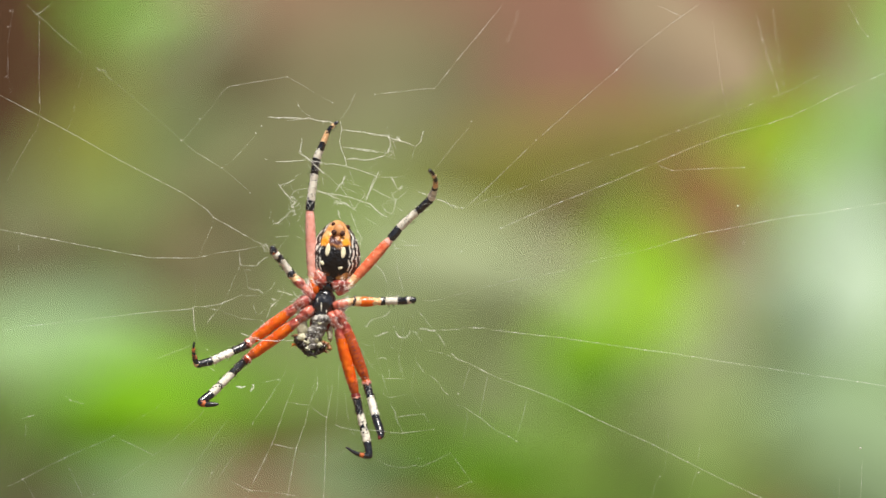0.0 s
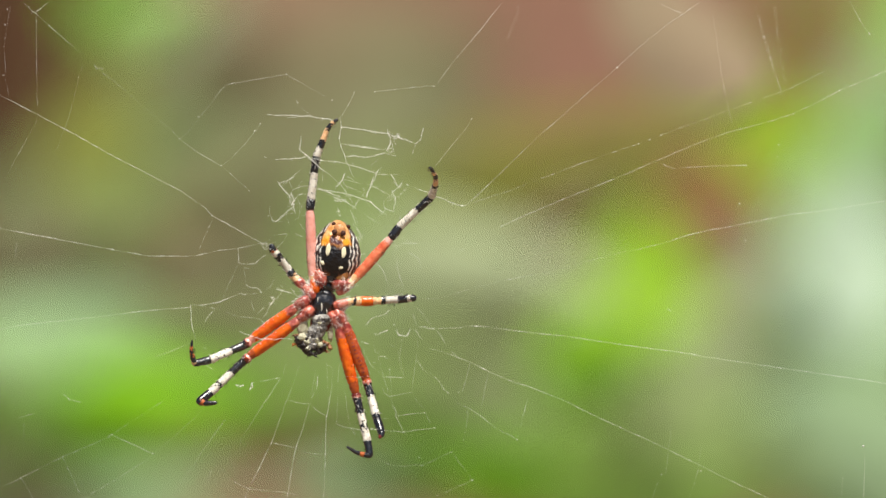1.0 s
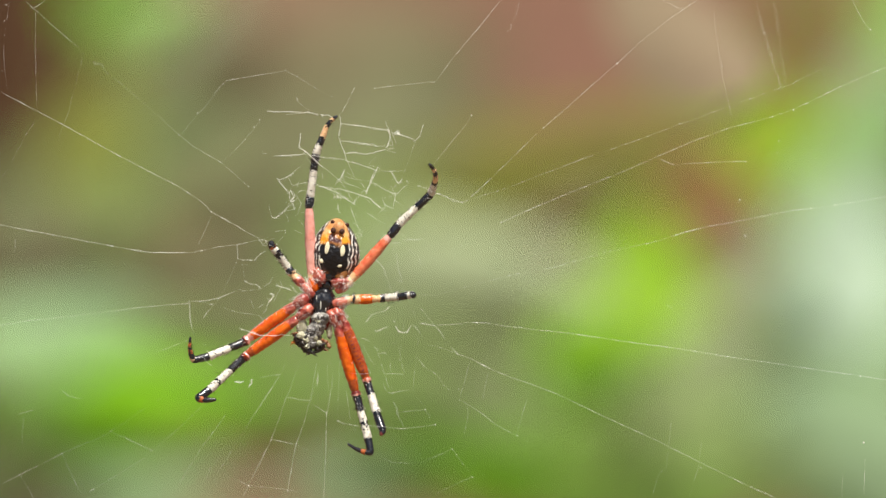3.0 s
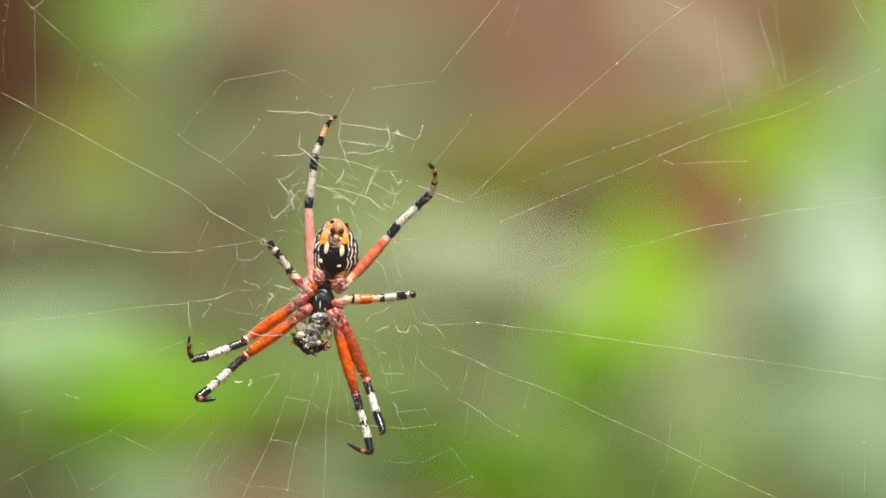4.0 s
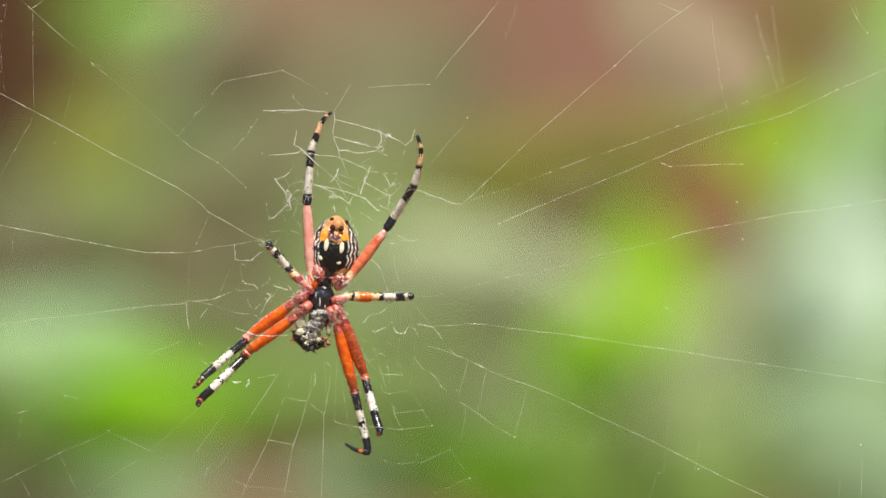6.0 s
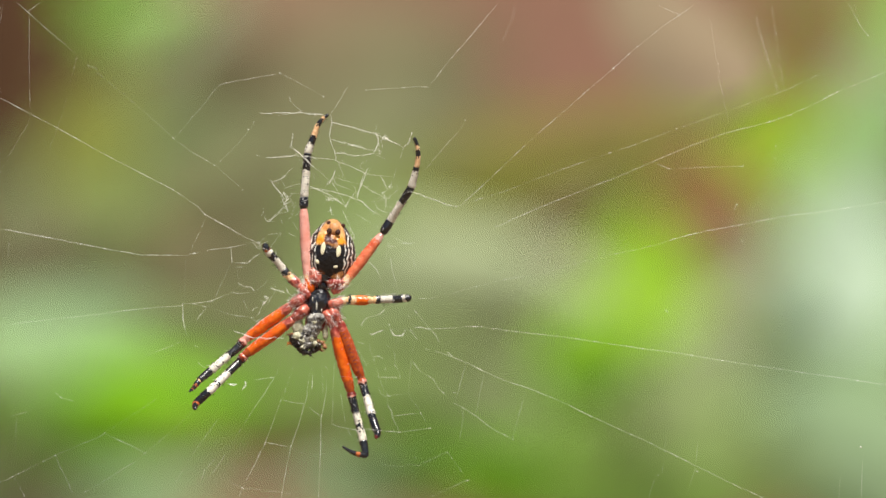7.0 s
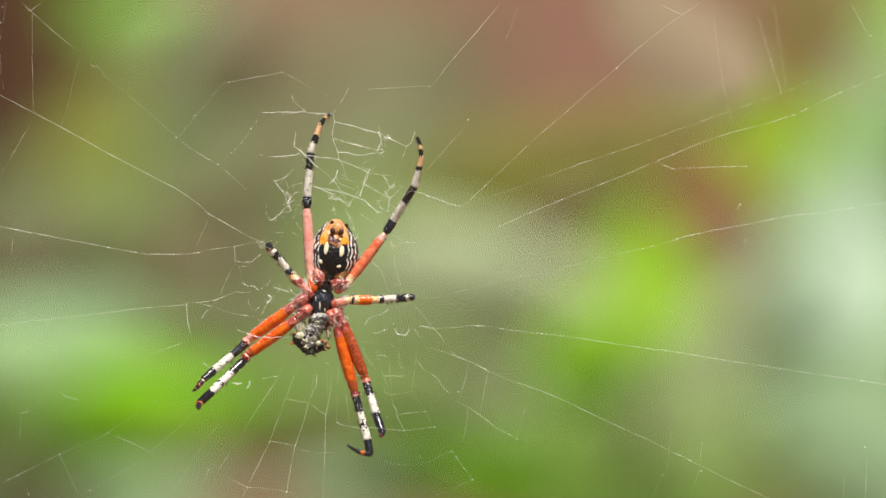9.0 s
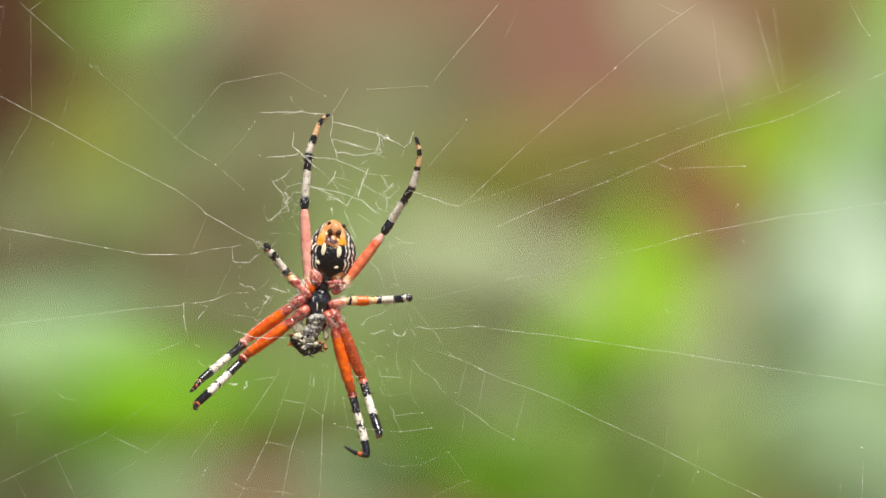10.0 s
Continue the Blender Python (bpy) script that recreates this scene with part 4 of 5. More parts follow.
on_belly("belly_spot", (0.86, 7.52), (0.32, 0.13, 0.88), SPOT, tilt=8, label="cream belly spot")
on_belly("belly_spot", (2.98, 7.13), (0.36, 0.13, 0.80), SPOT, tilt=8, label="cream belly spot")
on_belly("belly_spot", (0.16, 5.72), (0.38, 0.13, 0.32), SPOT, label="cream belly spot")
on_belly("belly_spot", (2.51, 5.09), (0.40, 0.13, 0.30), SPOT, tilt=15, label="cream belly spot")
on_belly("spinneret_mound", (2.43, 10.26), (0.86, 0.5, 0.9), TAN, 0.2, label="amber mound round the spinnerets")
for at, size in (((1.72, 9.94), 0.40), ((2.90, 9.79), 0.40)):
    on_belly("spinneret", at, (size * 0.95, 0.18, size), PIT, 0.40, label="dark spinneret")
for at in ((1.57, 11.12), (3.60, 10.73)):
    on_belly("spinneret", at, (0.30, 0.2, 0.28), PIT, 0.03, label="dark spinneret")
on_belly("genital_plate", (1.10, 3.76), (0.55, 0.25, 0.7), BLACK, 0.0)
on_belly("lung_cover", (-0.16, 4.31), (0.8, 0.22, 0.65), TAN, 0.0, label="amber book-lung cover")
on_belly("lung_cover", (2.66, 3.99), (1.0, 0.24, 0.85), BROWN, 0.0, label="brown book-lung cover")

lump("carapace", (-0.08, -0.23), (2.0, 1.5, 2.7), MAROON, 2.0, 0.05, 28, "dark red head and back shield")
bm = bmesh.new()
bmesh.ops.create_uvsphere(bm, u_segments=28, v_segments=20, radius=1.0)
for v in bm.verts:
    c = v.co
    wide = 1.52 * (1 + 0.20 * c.z) * (1 + 0.10 * math.cos(5 * math.atan2(c.z, c.x)))
    v.co = Vector((c.x * wide, c.y * 0.75 * (1 + 0.45 * noise.noise(c * 3.1)), c.z * 2.0)) * MM
sternum = part("breast_plate", bm, PLATE, spider, "glossy black breast plate")
sternum.rotation_euler = (0, radians(14), 0)
lump("waist", (0.78, 2.27), (1.1, 0.9, 0.9), BLACK, 0.6, 0.3, 16)
lump("hip", (-0.25, 3.60), (1.02, 0.8, 1.30), PINK, -0.3, 0.4, 22, "red and white haired hip", None, 1.6, 54)
lump("hip", (2.65, 2.75), (1.25, 0.8, 0.90), PINK, -0.3, 0.4, 22, "red and white haired hip", None, 1.6, 54)
lump("hip", (-1.80, 1.02), (0.8, 0.6, 0.55), PINK, 0.2, 0.4, 20, "red and white haired hip", None, 1.6, 66)
lump("hip", (2.51, -0.78), (0.65, 0.6, 0.9), PINK, 0.3, 0.4, 20, "red and white haired hip", None, 1.6, 66)
lump("hip", (-2.19, -1.17), (0.8, 0.6, 0.6), PINK, 0.3, 0.4, 20, "red and white haired hip", None, 1.6, 66)
# pale central line of the plate; the two short cream streaks are painted glints
lump("breast_line_glint", (-0.08, -0.39), (0.10, 0.2, 0.7), CREAM, -0.62, 0.3, 12)
lump("breast_line_glint", (-0.63, 0.47), (0.06, 0.2, 0.35), CREAM, -0.60, 0.4, 10)
lump("breast_line_glint", (0.63, -1.10), (0.06, 0.2, 0.3), CREAM, -0.53, 0.4, 10)
lump("jaw", (-0.94, -2.90), (0.8, 0.9, 1.25), MAROON, 0.3, 0.1, 16)
lump("jaw", (0.39, -2.74), (0.8, 0.9, 1.25), MAROON, 0.3, 0.1, 16)
lump("lip", (-0.47, -1.96), (0.75, 0.5, 0.6), BLACK, -0.35, 0.15, 14)


def hairs(bm, a, b, radius, count, length, seed, slot, thick, lay=0.6, toward=None):
    """Stiff bristles that stand off a leg joint."""
    rng = random.Random(seed)
    along = (b - a).normalized()
    side = along.cross(Vector((0, 1, 0.01))).normalized()
    up = side.cross(along)
    for _ in range(count):
        s, turn = rng.uniform(0.05, 0.97), rng.uniform(0, 2 * math.pi)
        out = math.cos(turn) * side + math.sin(turn) * up
        if toward and out.dot(toward) < 0.35:
            continue
        root = a.lerp(b, s) + out * radius * 0.8
        tip = root + (out + along * rng.uniform(0.5, 1.5) * lay).normalized() * length * rng.uniform(0.6, 1.2)
        w = thick * MM
        ring = [bm.verts.new(root + w * d) for d in (along, out.cross(along), -along)]
        point = bm.verts.new(tip)
        for k in range(3):
            bm.faces.new((ring[k], ring[(k + 1) % 3], point)).material_index = slot


LEG_MATS = [RED, BLACK, CREAM, PEACH, MAROON, PINK, ROSE, BURNT, SETA, RUSSET, CORAL]
R, K, C, A, M, P, O, B, W, U, D = range(11)
JOINTS = ("coxa", "femur", "patella", "tibia", "metatarsus", "tarsus")
LEGS = []


def joint_places(points, lengths=None, knee=0.9, reach=-DEEP):
    """Joints in space: knees stand away from the web, the foot reaches it; the known lengths set the depth of a bent foot."""
    depth = [-0.2, 0.1, knee, knee + 0.1, knee * 0.2 + reach * 0.45, reach * 0.8, reach]
    out = [Vector((p[0], d, p[1])) for p, d in zip(points, depth)]
    if lengths:
        for i in range(6):
            flat = math.hypot(points[i + 1][0] - points[i][0], points[i + 1][1] - points[i][1])
            if i >= 3:
                rise = math.sqrt(max(0.0, lengths[i] ** 2 - flat ** 2))
                out[i + 1].y = out[i].y - rise
    return out


def leg(name_label, points, lengths, radii, stripes, knee=0.9, reach=-DEEP):
    """A jointed leg; stripes: for each joint the material stretches as (share, colour)."""
    places = joint_places(points, lengths, knee, reach)
    root, pieces = None, []
    for i, joint in enumerate(JOINTS):
        a, b = places[i], places[i + 1]
        span = (b - a).length
        rows = max(8, int(span / 0.11))
        edges, total = [], 0.0
        for share, slot in stripes[i]:
            total += share
            edges.append((total, slot))
        r0, r1 = radii[i], radii[i + 1]
        # direction of the lit upper edge, whose highlight is painted on below
        lit_edge = (b - a).to_track_quat("Z", "Y").to_matrix().inverted() @ Vector((0.3, -0.25, 0.92))
        lit_edge.z = 0
        lit_edge.normalize()
        seam = (b - a).to_track_quat("Z", "Y").to_matrix().inverted() @ Vector((0.25, -0.95, 0.1))
        bow = (b - a).to_track_quat("Z", "Y").to_matrix().inverted() @ (a - places[i - 1]) if joint == "tarsus" else Vector()
        bow.z = 0
        bow = bow.normalized() * 0.09 * span
        bm = bmesh.new()
        sides, loops = 14, []
        for k in range(rows + 1):
            s = k / rows
            swell = {"coxa": 0.12, "femur": 0.34, "patella": 0.10, "tibia": -0.10}.get(joint, 0.0) * math.sin(math.pi * s ** 0.8)
            neck = 1 - 0.16 * max(0, 1 - min(s, 1 - s) * span / 0.16)
            if joint == "femur":
                neck *= 1 - 0.24 * max(0, 1 - (1 - s) * span / 1.1) ** 1.3
            r = (r0 + (r1 - r0) * s) * (1 + swell) * neck
            ring = []
            for q in range(sides):
                turn = 2 * math.pi * q / sides
                bumpy = r * (1 + 0.10 * noise.noise(Vector((math.cos(turn) * 1.3, math.sin(turn) * 1.3, s * span * 1.6 + 7 * i + 31 * len(LEGS)))))
                ring.append(bm.verts.new(((bumpy * math.cos(turn) + bow.x * math.sin(math.pi * s)) * MM, (bumpy * math.sin(turn) + bow.y * math.sin(math.pi * s)) * MM, (s * span * 1.02 - 0.01 * span) * MM)))
            loops.append(ring)
        for k in range(rows):
            for q in range(sides):
                turn = 2 * math.pi * q / sides
                s = (k + 0.5) / rows + 0.42 / max(span, 1) * noise.noise(Vector((2 * math.cos(turn), 2 * math.sin(turn), k * 0.35 + 5 * i + 17 * len(LEGS))))
                face = bm.faces.new((loops[k][q], loops[k][(q + 1) % sides], loops[k + 1][(q + 1) % sides], loops[k + 1][q]))
                face.material_index = next((m for e, m in edges if s <= e), edges[-1][1])
                speck = noise.noise(Vector((3 * math.cos(turn), 3 * math.sin(turn), k * 0.5 + 40 + 9 * i + 13 * len(LEGS))))
                if face.material_index == C and speck > 0.42 and span > 2.5:
                    face.material_index = K
                elif face.material_index == R and speck > 0.72:
                    face.material_index = M
                # rose faces along the lit upper edge: a highlight put into the colour
                if joint == "femur" and face.material_index in (R, U) and math.cos(turn) * lit_edge.x + math.sin(turn) * lit_edge.y > (0.94 if len(LEGS) in (2, 3) else 1.2) + 0.4 * speck:
                    face.material_index = O
                if joint == "femur" and len(LEGS) in (2, 3, 5) and k % 5 < 2 and math.cos(turn) * seam.x + math.sin(turn) * seam.y > 0.93 and speck > -0.25:
                    face.material_index = M
        for ring, way, slot in ((loops[0], -1, edges[0][1]), (loops[-1], 1, edges[-1][1])):
            foot = sum((v.co for v in ring), Vector()) / sides
            for rise in (0.35, 0.65, 0.88):
                cap = [bm.verts.new(foot + (v.co - foot) * math.sqrt(1 - rise ** 2) + Vector((0, 0, way * rise * 0.8 * (v.co - foot).length))) for v in loops[0 if way < 0 else -1]]
                for q in range(sides):
                    quad = (ring[q], ring[(q + 1) % sides], cap[(q + 1) % sides], cap[q])
                    bm.faces.new(quad if way > 0 else quad[::-1]).material_index = slot
                ring = cap
            bm.faces.new(ring if way > 0 else ring[::-1]).material_index = slot
        tip_end = Vector((0, 0, span * MM))
        dark = {"femur": 30, "patella": 10, "tibia": 56, "metatarsus": 48, "tarsus": 22}.get(joint, 0)
        hairs(bm, Vector((0, 0, 0)), tip_end, min(r0, r1) * MM, dark, (0.8 if joint in ("femur", "tibia") else 0.42) * MM, i + 10 * len(LEGS), K, 0.036)
        pale = {"coxa": 130, "femur": 12 if len(LEGS) in (2, 3) else 0, "patella": 14, "tibia": 20}.get(joint, 0)
        hairs(bm, Vector((0, 0, 0)), tip_end * (1 if joint != "femur" else 0.5), max(r0, r1) * 1.28 * MM, pale, 0.7 * MM, 500 + i + 10 * len(LEGS), W, 0.030, 1.9)
        # pale hairs kept to the lit side, partly standing in for gloss streaks
        if joint in ("patella", "tibia", "metatarsus"):
            down = (b - a).to_track_quat("Z", "Y").to_matrix().inverted() @ Vector((0.2, -0.6, 0.75))
            hairs(bm, Vector((0, 0, 0)), tip_end, min(r0, r1) * 1.16 * MM, int(26 * span), 0.30 * MM, 700 + i + 10 * len(LEGS), W, 0.013, 2.6, down)
        if joint == "femur":
            # fine white hairs on the lit side only, for its pale sheen
            lit = (b - a).to_track_quat("Z", "Y").to_matrix().inverted() @ Vector((0.3, -0.25, 0.92))
            hairs(bm, Vector((0, 0, 0)), tip_end, max(r0, r1) * 1.6 * MM, 420 if len(LEGS) in (2, 3) else 200, 0.24 * MM, 900 + len(LEGS), W, 0.013, 1.8, lit)
            hairs(bm, Vector((0, 0, 0)), tip_end, max(r0, r1) * 1.45 * MM, 26, 0.4 * MM, 950 + len(LEGS), K, 0.045, 0.8)
        if i == 0:
            seat = Matrix.Translation(a * MM) @ (b - a).to_track_quat("Z", "Y").to_matrix().to_4x4()
            bmesh.ops.transform(bm, matrix=seat, verts=bm.verts[:])
            root = part("leg", bm, LEG_MATS, spider, name_label)
        else:
            pieces.append((i, part(joint, bm, LEG_MATS, root)))
    LEGS.append((pieces, points, lengths, knee, reach))


BIG = (0.84, 0.61, 0.64, 0.60, 0.60, 0.56, 0.24)
FINE = (0.84, 0.61, 0.64, 0.60, 0.58, 0.46, 0.16)
SLIM = (0.68, 0.54, 0.58, 0.60, 0.58, 0.40, 0.24)
STOUT = (0.68, 0.54, 0.58, 0.60, 0.56, 0.40, 0.24)
SHORT = (0.62, 0.52, 0.54, 0.54, 0.54, 0.54, 0.46)
LEG_UP_LEFT = ((-0.94, 1.80), (-1.33, 3.37), (-1.72, 13.08), (-1.57, 14.64), (-0.78, 20.59), (0.47, 23.73), (2.11, 25.76))
LEG_UP_RIGHT = ((2.35, 1.64), (4.23, 3.13), (9.55, 9.16), (10.81, 10.81), (15.27, 15.03), (15.82, 16.68), (15.11, 18.95))
LEG_UP_RIGHT_OUT = ((2.35, 1.64), (4.07, 2.98), (9.01, 9.01), (10.02, 10.49), (13.55, 16.29), (15.35, 19.58), (16.44, 23.10))
LEG_UP_RIGHT_NEW = ((2.35, 1.64), (3.99, 2.98), (9.24, 9.94), (10.18, 11.51), (13.23, 16.37), (13.94, 19.18), (13.70, 23.10))
LEG_UP_RIGHT_HIGH = ((2.35, 1.64), (3.99, 3.05), (8.77, 10.26), (9.55, 11.90), (11.90, 17.15), (12.53, 20.36), (12.22, 24.51))
LEG_LOW_LEFT = ((-2.19, 0.55), (-3.76, -0.55), (-10.18, -5.17), (-11.04, -5.79), (-15.58, -7.60), (-17.62, -8.07), (-18.01, -4.93))
LEG_LOW_LEFT_NEW = ((-2.19, 0.55), (-3.76, -0.55), (-10.18, -5.25), (-10.81, -6.11), (-14.72, -9.40), (-16.29, -10.81), (-17.38, -12.14))
LEG_LOW_NEXT = ((-1.64, -0.86), (-3.37, -2.35), (-10.26, -7.36), (-11.12, -8.07), (-15.50, -12.22), (-17.07, -13.39), (-14.64, -13.55))
LEG_LOW_NEXT_NEW = ((-1.64, -0.86), (-3.37, -2.35), (-10.18, -7.36), (-10.96, -8.38), (-14.88, -12.29), (-16.52, -13.78), (-16.60, -14.56))
LEG_LOW_LEFT_SWING = ((-2.19, 0.55), (-3.76, -0.55), (-10.02, -5.40), (-10.57, -6.34), (-14.10, -9.71), (-15.58, -11.28), (-16.52, -12.69))
LEG_LOW_NEXT_SWING = ((-1.64, -0.86), (-3.37, -2.35), (-9.94, -7.60), (-10.65, -8.69), (-14.17, -12.76), (-15.66, -14.33), (-15.58, -15.03))
LEG_DOWN = ((1.33, -1.57), (2.27, -3.37), (4.70, -12.53), (4.93, -13.39), (6.50, -19.03), (6.89, -20.99), (3.76, -19.73))
LEG_DOWN_NEXT = ((1.96, -1.33), (3.05, -2.74), (6.19, -10.57), (6.42, -11.43), (7.83, -15.90), (8.54, -17.85), (8.30, -18.40))
LEG_SHORT_LEFT = ((-1.25, 1.02), (-2.58, 2.43), (-3.99, 3.76), (-4.62, 4.70), (-5.95, 6.58), (-6.66, 7.44), (-6.97, 8.22))
LEG_SHORT_RIGHT = ((1.88, -0.23), (3.99, 0.31), (7.83, 0.39), (8.93, 0.55), (10.96, 0.70), (12.06, 0.86), (12.92, 0.94))

leg("pinkish leg with black and cream bands", LEG_UP_LEFT, None, SLIM, [[(1, R)], [(0.06, A), (0.94, O)], [(1, K)], [(0.62, C), (0.38, K)], [(0.42, C), (0.33, K), (0.25, A)], [(0.25, A), (0.4, K), (0.15, A), (0.2, K)]], 0.2, -0.6)
leg("orange-red leg with black and cream bands", LEG_UP_RIGHT, (2.4, 8.1, 2.1, 6.2, 3.0, 4.0), STOUT, [[(0.6, P), (0.4, A)], [(0.12, A), (0.76, D), (0.12, O)], [(1, K)], [(0.55, C), (0.45, K)], [(0.78, C), (0.22, K)], [(0.35, A), (0.25, K), (0.15, A), (0.25, K)]], 0.2, -0.6)
leg("orange-red leg with black and cream bands", LEG_LOW_LEFT, (2.0, 8.2, 1.3, 5.3, 2.3, 3.2), FINE, [[(1, P)], [(0.18, P), (0.74, R), (0.08, O)], [(0.22, O), (0.34, M), (0.44, K)], [(0.38, K), (0.62, C)], [(1, K)], [(0.10, A), (0.27, K), (0.10, B), (0.20, K), (0.09, B), (0.24, K)]])
leg("orange-red leg with black and cream bands", LEG_LOW_NEXT, (2.4, 8.7, 1.5, 6.2, 2.2, 2.6), BIG, [[(1, P)], [(0.16, P), (0.72, R), (0.12, U)], [(0.2, O), (0.18, U), (0.22, M), (0.4, K)], [(0.36, K), (0.36, C), (0.06, K), (0.22, C)], [(1, K)], [(0.16, K), (0.18, B), (0.66, K)]])
leg("orange leg with black and cream bands", LEG_DOWN, (2.1, 9.5, 1.0, 6.0, 2.1, 3.5), FINE, [[(1, P)], [(0.16, P), (0.66, R), (0.18, U)], [(0.25, M), (0.3, O), (0.45, K)], [(0.34, K), (0.26, C), (0.1, K), (0.3, C)], [(1, K)], [(0.28, K), (0.14, B), (0.58, K)]])
leg("orange leg with black and cream bands", LEG_DOWN_NEXT, None, BIG, [[(1, P)], [(0.16, P), (0.84, U)], [(0.25, U), (0.35, O), (0.4, K)], [(0.36, K), (0.5, C), (0.14, K)], [(1, K)], [(0.85, K), (0.15, M)]])
leg("short orange leg with black and cream bands", LEG_SHORT_LEFT, None, SHORT, [[(1, P)], [(0.7, P), (0.3, A)], [(0.15, A), (0.85, K)], [(0.8, C), (0.2, K)], [(0.5, K), (0.5, C)], [(0.3, B), (0.7, K)]], 0.3, -1.0)
leg("short orange leg with black and cream bands", LEG_SHORT_RIGHT, None, SHORT, [[(0.75, P), (0.25, A)], [(0.08, A), (0.12, K), (0.16, A), (0.44, R), (0.2, A)], [(0.3, A), (0.7, K)], [(0.85, C), (0.15, K)], [(1, K)], [(0.4, C), (0.6, K)]], 0.3, -1.2)

# ---- the wrapped prey at its jaws ----
prey = tagged(new("wrapped_prey"), "mangled grey insect prey wrapped in silk at the jaws", "prey insect")
prey.location = HOME
rng = random.Random(5)
for at, size in (((-0.80, -2.25), (0.60, 0.60)), ((0.50, -2.20), (0.62, 0.62)), ((-0.05, -2.50), (0.80, 0.95)), ((-0.45, -3.25), (1.00, 1.05)), ((-0.95, -4.15), (1.10, 1.05)), ((-1.45, -4.95), (1.05, 0.95)), ((-1.30, -5.85), (0.85, 0.65))):
    lump("silk_wad", at, (size[0], 0.9, size[1]), PREY, -0.7, 0.45, 34, "grey silk-wrapped remains", prey, 3.0)
for at, size in (((-2.75, -4.75), (0.62, 0.50)), ((-2.05, -5.25), (0.60, 0.42)), ((-0.35, -2.75), (0.40, 0.30)), ((-0.75, -5.05), (0.38, 0.42)), ((-1.95, -6.15), (0.48, 0.34)), ((-0.30, -5.75), (0.42, 0.32))):
    lump("shell_edge", at, (size[0], 0.5, size[1]), FROTH, -1.15, 0.8, 22, "pale broken shell edge", prey, 2.6)


def crust(points, thick, mat, label, deep=-1.0):
    """A curled strip of broken shell with a ragged rim."""
    bm = bmesh.new()
    line, radii = [], []
    for a, b in zip(points, points[1:]):
        for k in range(6):
            x, z = a[0] + (b[0] - a[0]) * k / 6, a[1] + (b[1] - a[1]) * k / 6
            line.append(Vector((x + rng.uniform(-0.10, 0.10), deep + rng.uniform(-0.2, 0.2), z + rng.uniform(-0.10, 0.10))) * MM)
            radii.append(thick * rng.uniform(0.6, 1.25) * MM)
    rings(bm, line, radii, 9)
    shell = part("shell", bm, mat, prey, label)
    for _ in range(9):
        spine = bmesh.new()
        root = line[rng.randrange(len(line))]
        way = Vector((rng.gauss(0, 1), rng.uniform(-0.6, 0.1), rng.gauss(-0.4, 0.8))).normalized()
        rings(spine, [root, root + way * thick * 1.3 * MM, root + way * thick * rng.uniform(1.9, 3.0) * MM], [0.10 * MM, 0.07 * MM, 0.02 * MM], 5)
        part("spine", spine, mat, shell)


crust(((-3.55, -4.55), (-3.35, -5.25), (-2.85, -6.00), (-2.10, -6.75), (-1.10, -6.95), (-0.10, -6.45), (0.35, -5.75)), 0.40, GUT, "black crushed shell")
crust(((-3.05, -5.15), (-2.45, -5.75), (-1.60, -6.35), (-0.70, -6.30)), 0.24, GUT, "black crushed shell", -1.3)
crust(((-1.30, -4.40), (-2.05, -4.75), (-2.60, -5.40)), 0.20, GUT, "black crushed shell", -1.4)
crust(((0.10, -5.30), (0.75, -5.75), (1.15, -6.45)), 0.30, RUST, "rusty brown leg stump", -0.6)
crust(((0.25, -6.35), (0.75, -6.75)), 0.24, RUST, "rusty brown leg stump", -0.6)
crust(((-3.55, -5.55), (-4.05, -5.70)), 0.20, AMBER, "amber leg stump", -0.5)
crust(((-3.25, -4.50), (-3.95, -4.30)), 0.20, RUST, "rusty brown leg stump", -0.5)
lump("wing", (-2.75, -3.35), (0.75, 0.30, 1.20), FROTH, 0.0, 0.35, 22, "pale crumpled wing", prey, 1.6)
lump("wing", (1.10, -4.10), (0.42, 0.25, 1.15), FROTH, 0.2, 0.35, 20, "pale crumpled wing", prey, 1.6)

# ---- sway: by time, the spider's shift and the sheet's shift, its stretch across and up, and three local pulls ----
SWAY = {}
SWAY[0] = ((0.06, -0.27), (0.02, -0.69), (-0.34, -0.05), (0.09, -0.18), (-0.08, -0.07), (0.24, -0.06), (-0.27, 0.08))
SWAY[0.1] = ((-0.39, -0.23), (-0.39, -0.61), (-0.31, -0.04), (0.07, -0.16), (-0.08, -0.07), (0.22, -0.06), (-0.25, 0.07))
SWAY[0.25] = ((-0.23, -0.20), (-0.25, -0.51), (-0.26, -0.04), (0.04, -0.14), (-0.07, -0.08), (0.20, -0.06), (-0.22, 0.05))
SWAY[0.5] = ((-0.06, -0.33), (-0.10, -0.53), (-0.17, -0.03), (0.00, -0.09), (-0.06, -0.10), (0.16, -0.07), (-0.17, 0.02))
SWAY[1] = ((0.12, -0.24), (0.03, -0.43), (-0.05, -0.00), (-0.01, -0.10), (-0.01, 0.04), (0.07, -0.08), (-0.21, 0.02))
SWAY[1.5] = ((0.42, 0.12), (0.40, 0.03), (-0.04, 0.00), (-0.07, -0.01), (-0.00, 0.05), (0.04, -0.02), (-0.10, -0.01))
SWAY[2] = ((-0.09, -0.18), (-0.04, -0.19), (0.01, 0.03), (-0.05, -0.02), (-0.02, -0.00), (0.00, 0.00), (-0.07, 0.05))
SWAY[2.5] = ((0.00, -0.00), (0.00, 0.00), (0.00, 0.00), (0.00, 0.00), (0.00, 0.00), (0.00, 0.00), (0.00, 0.00))
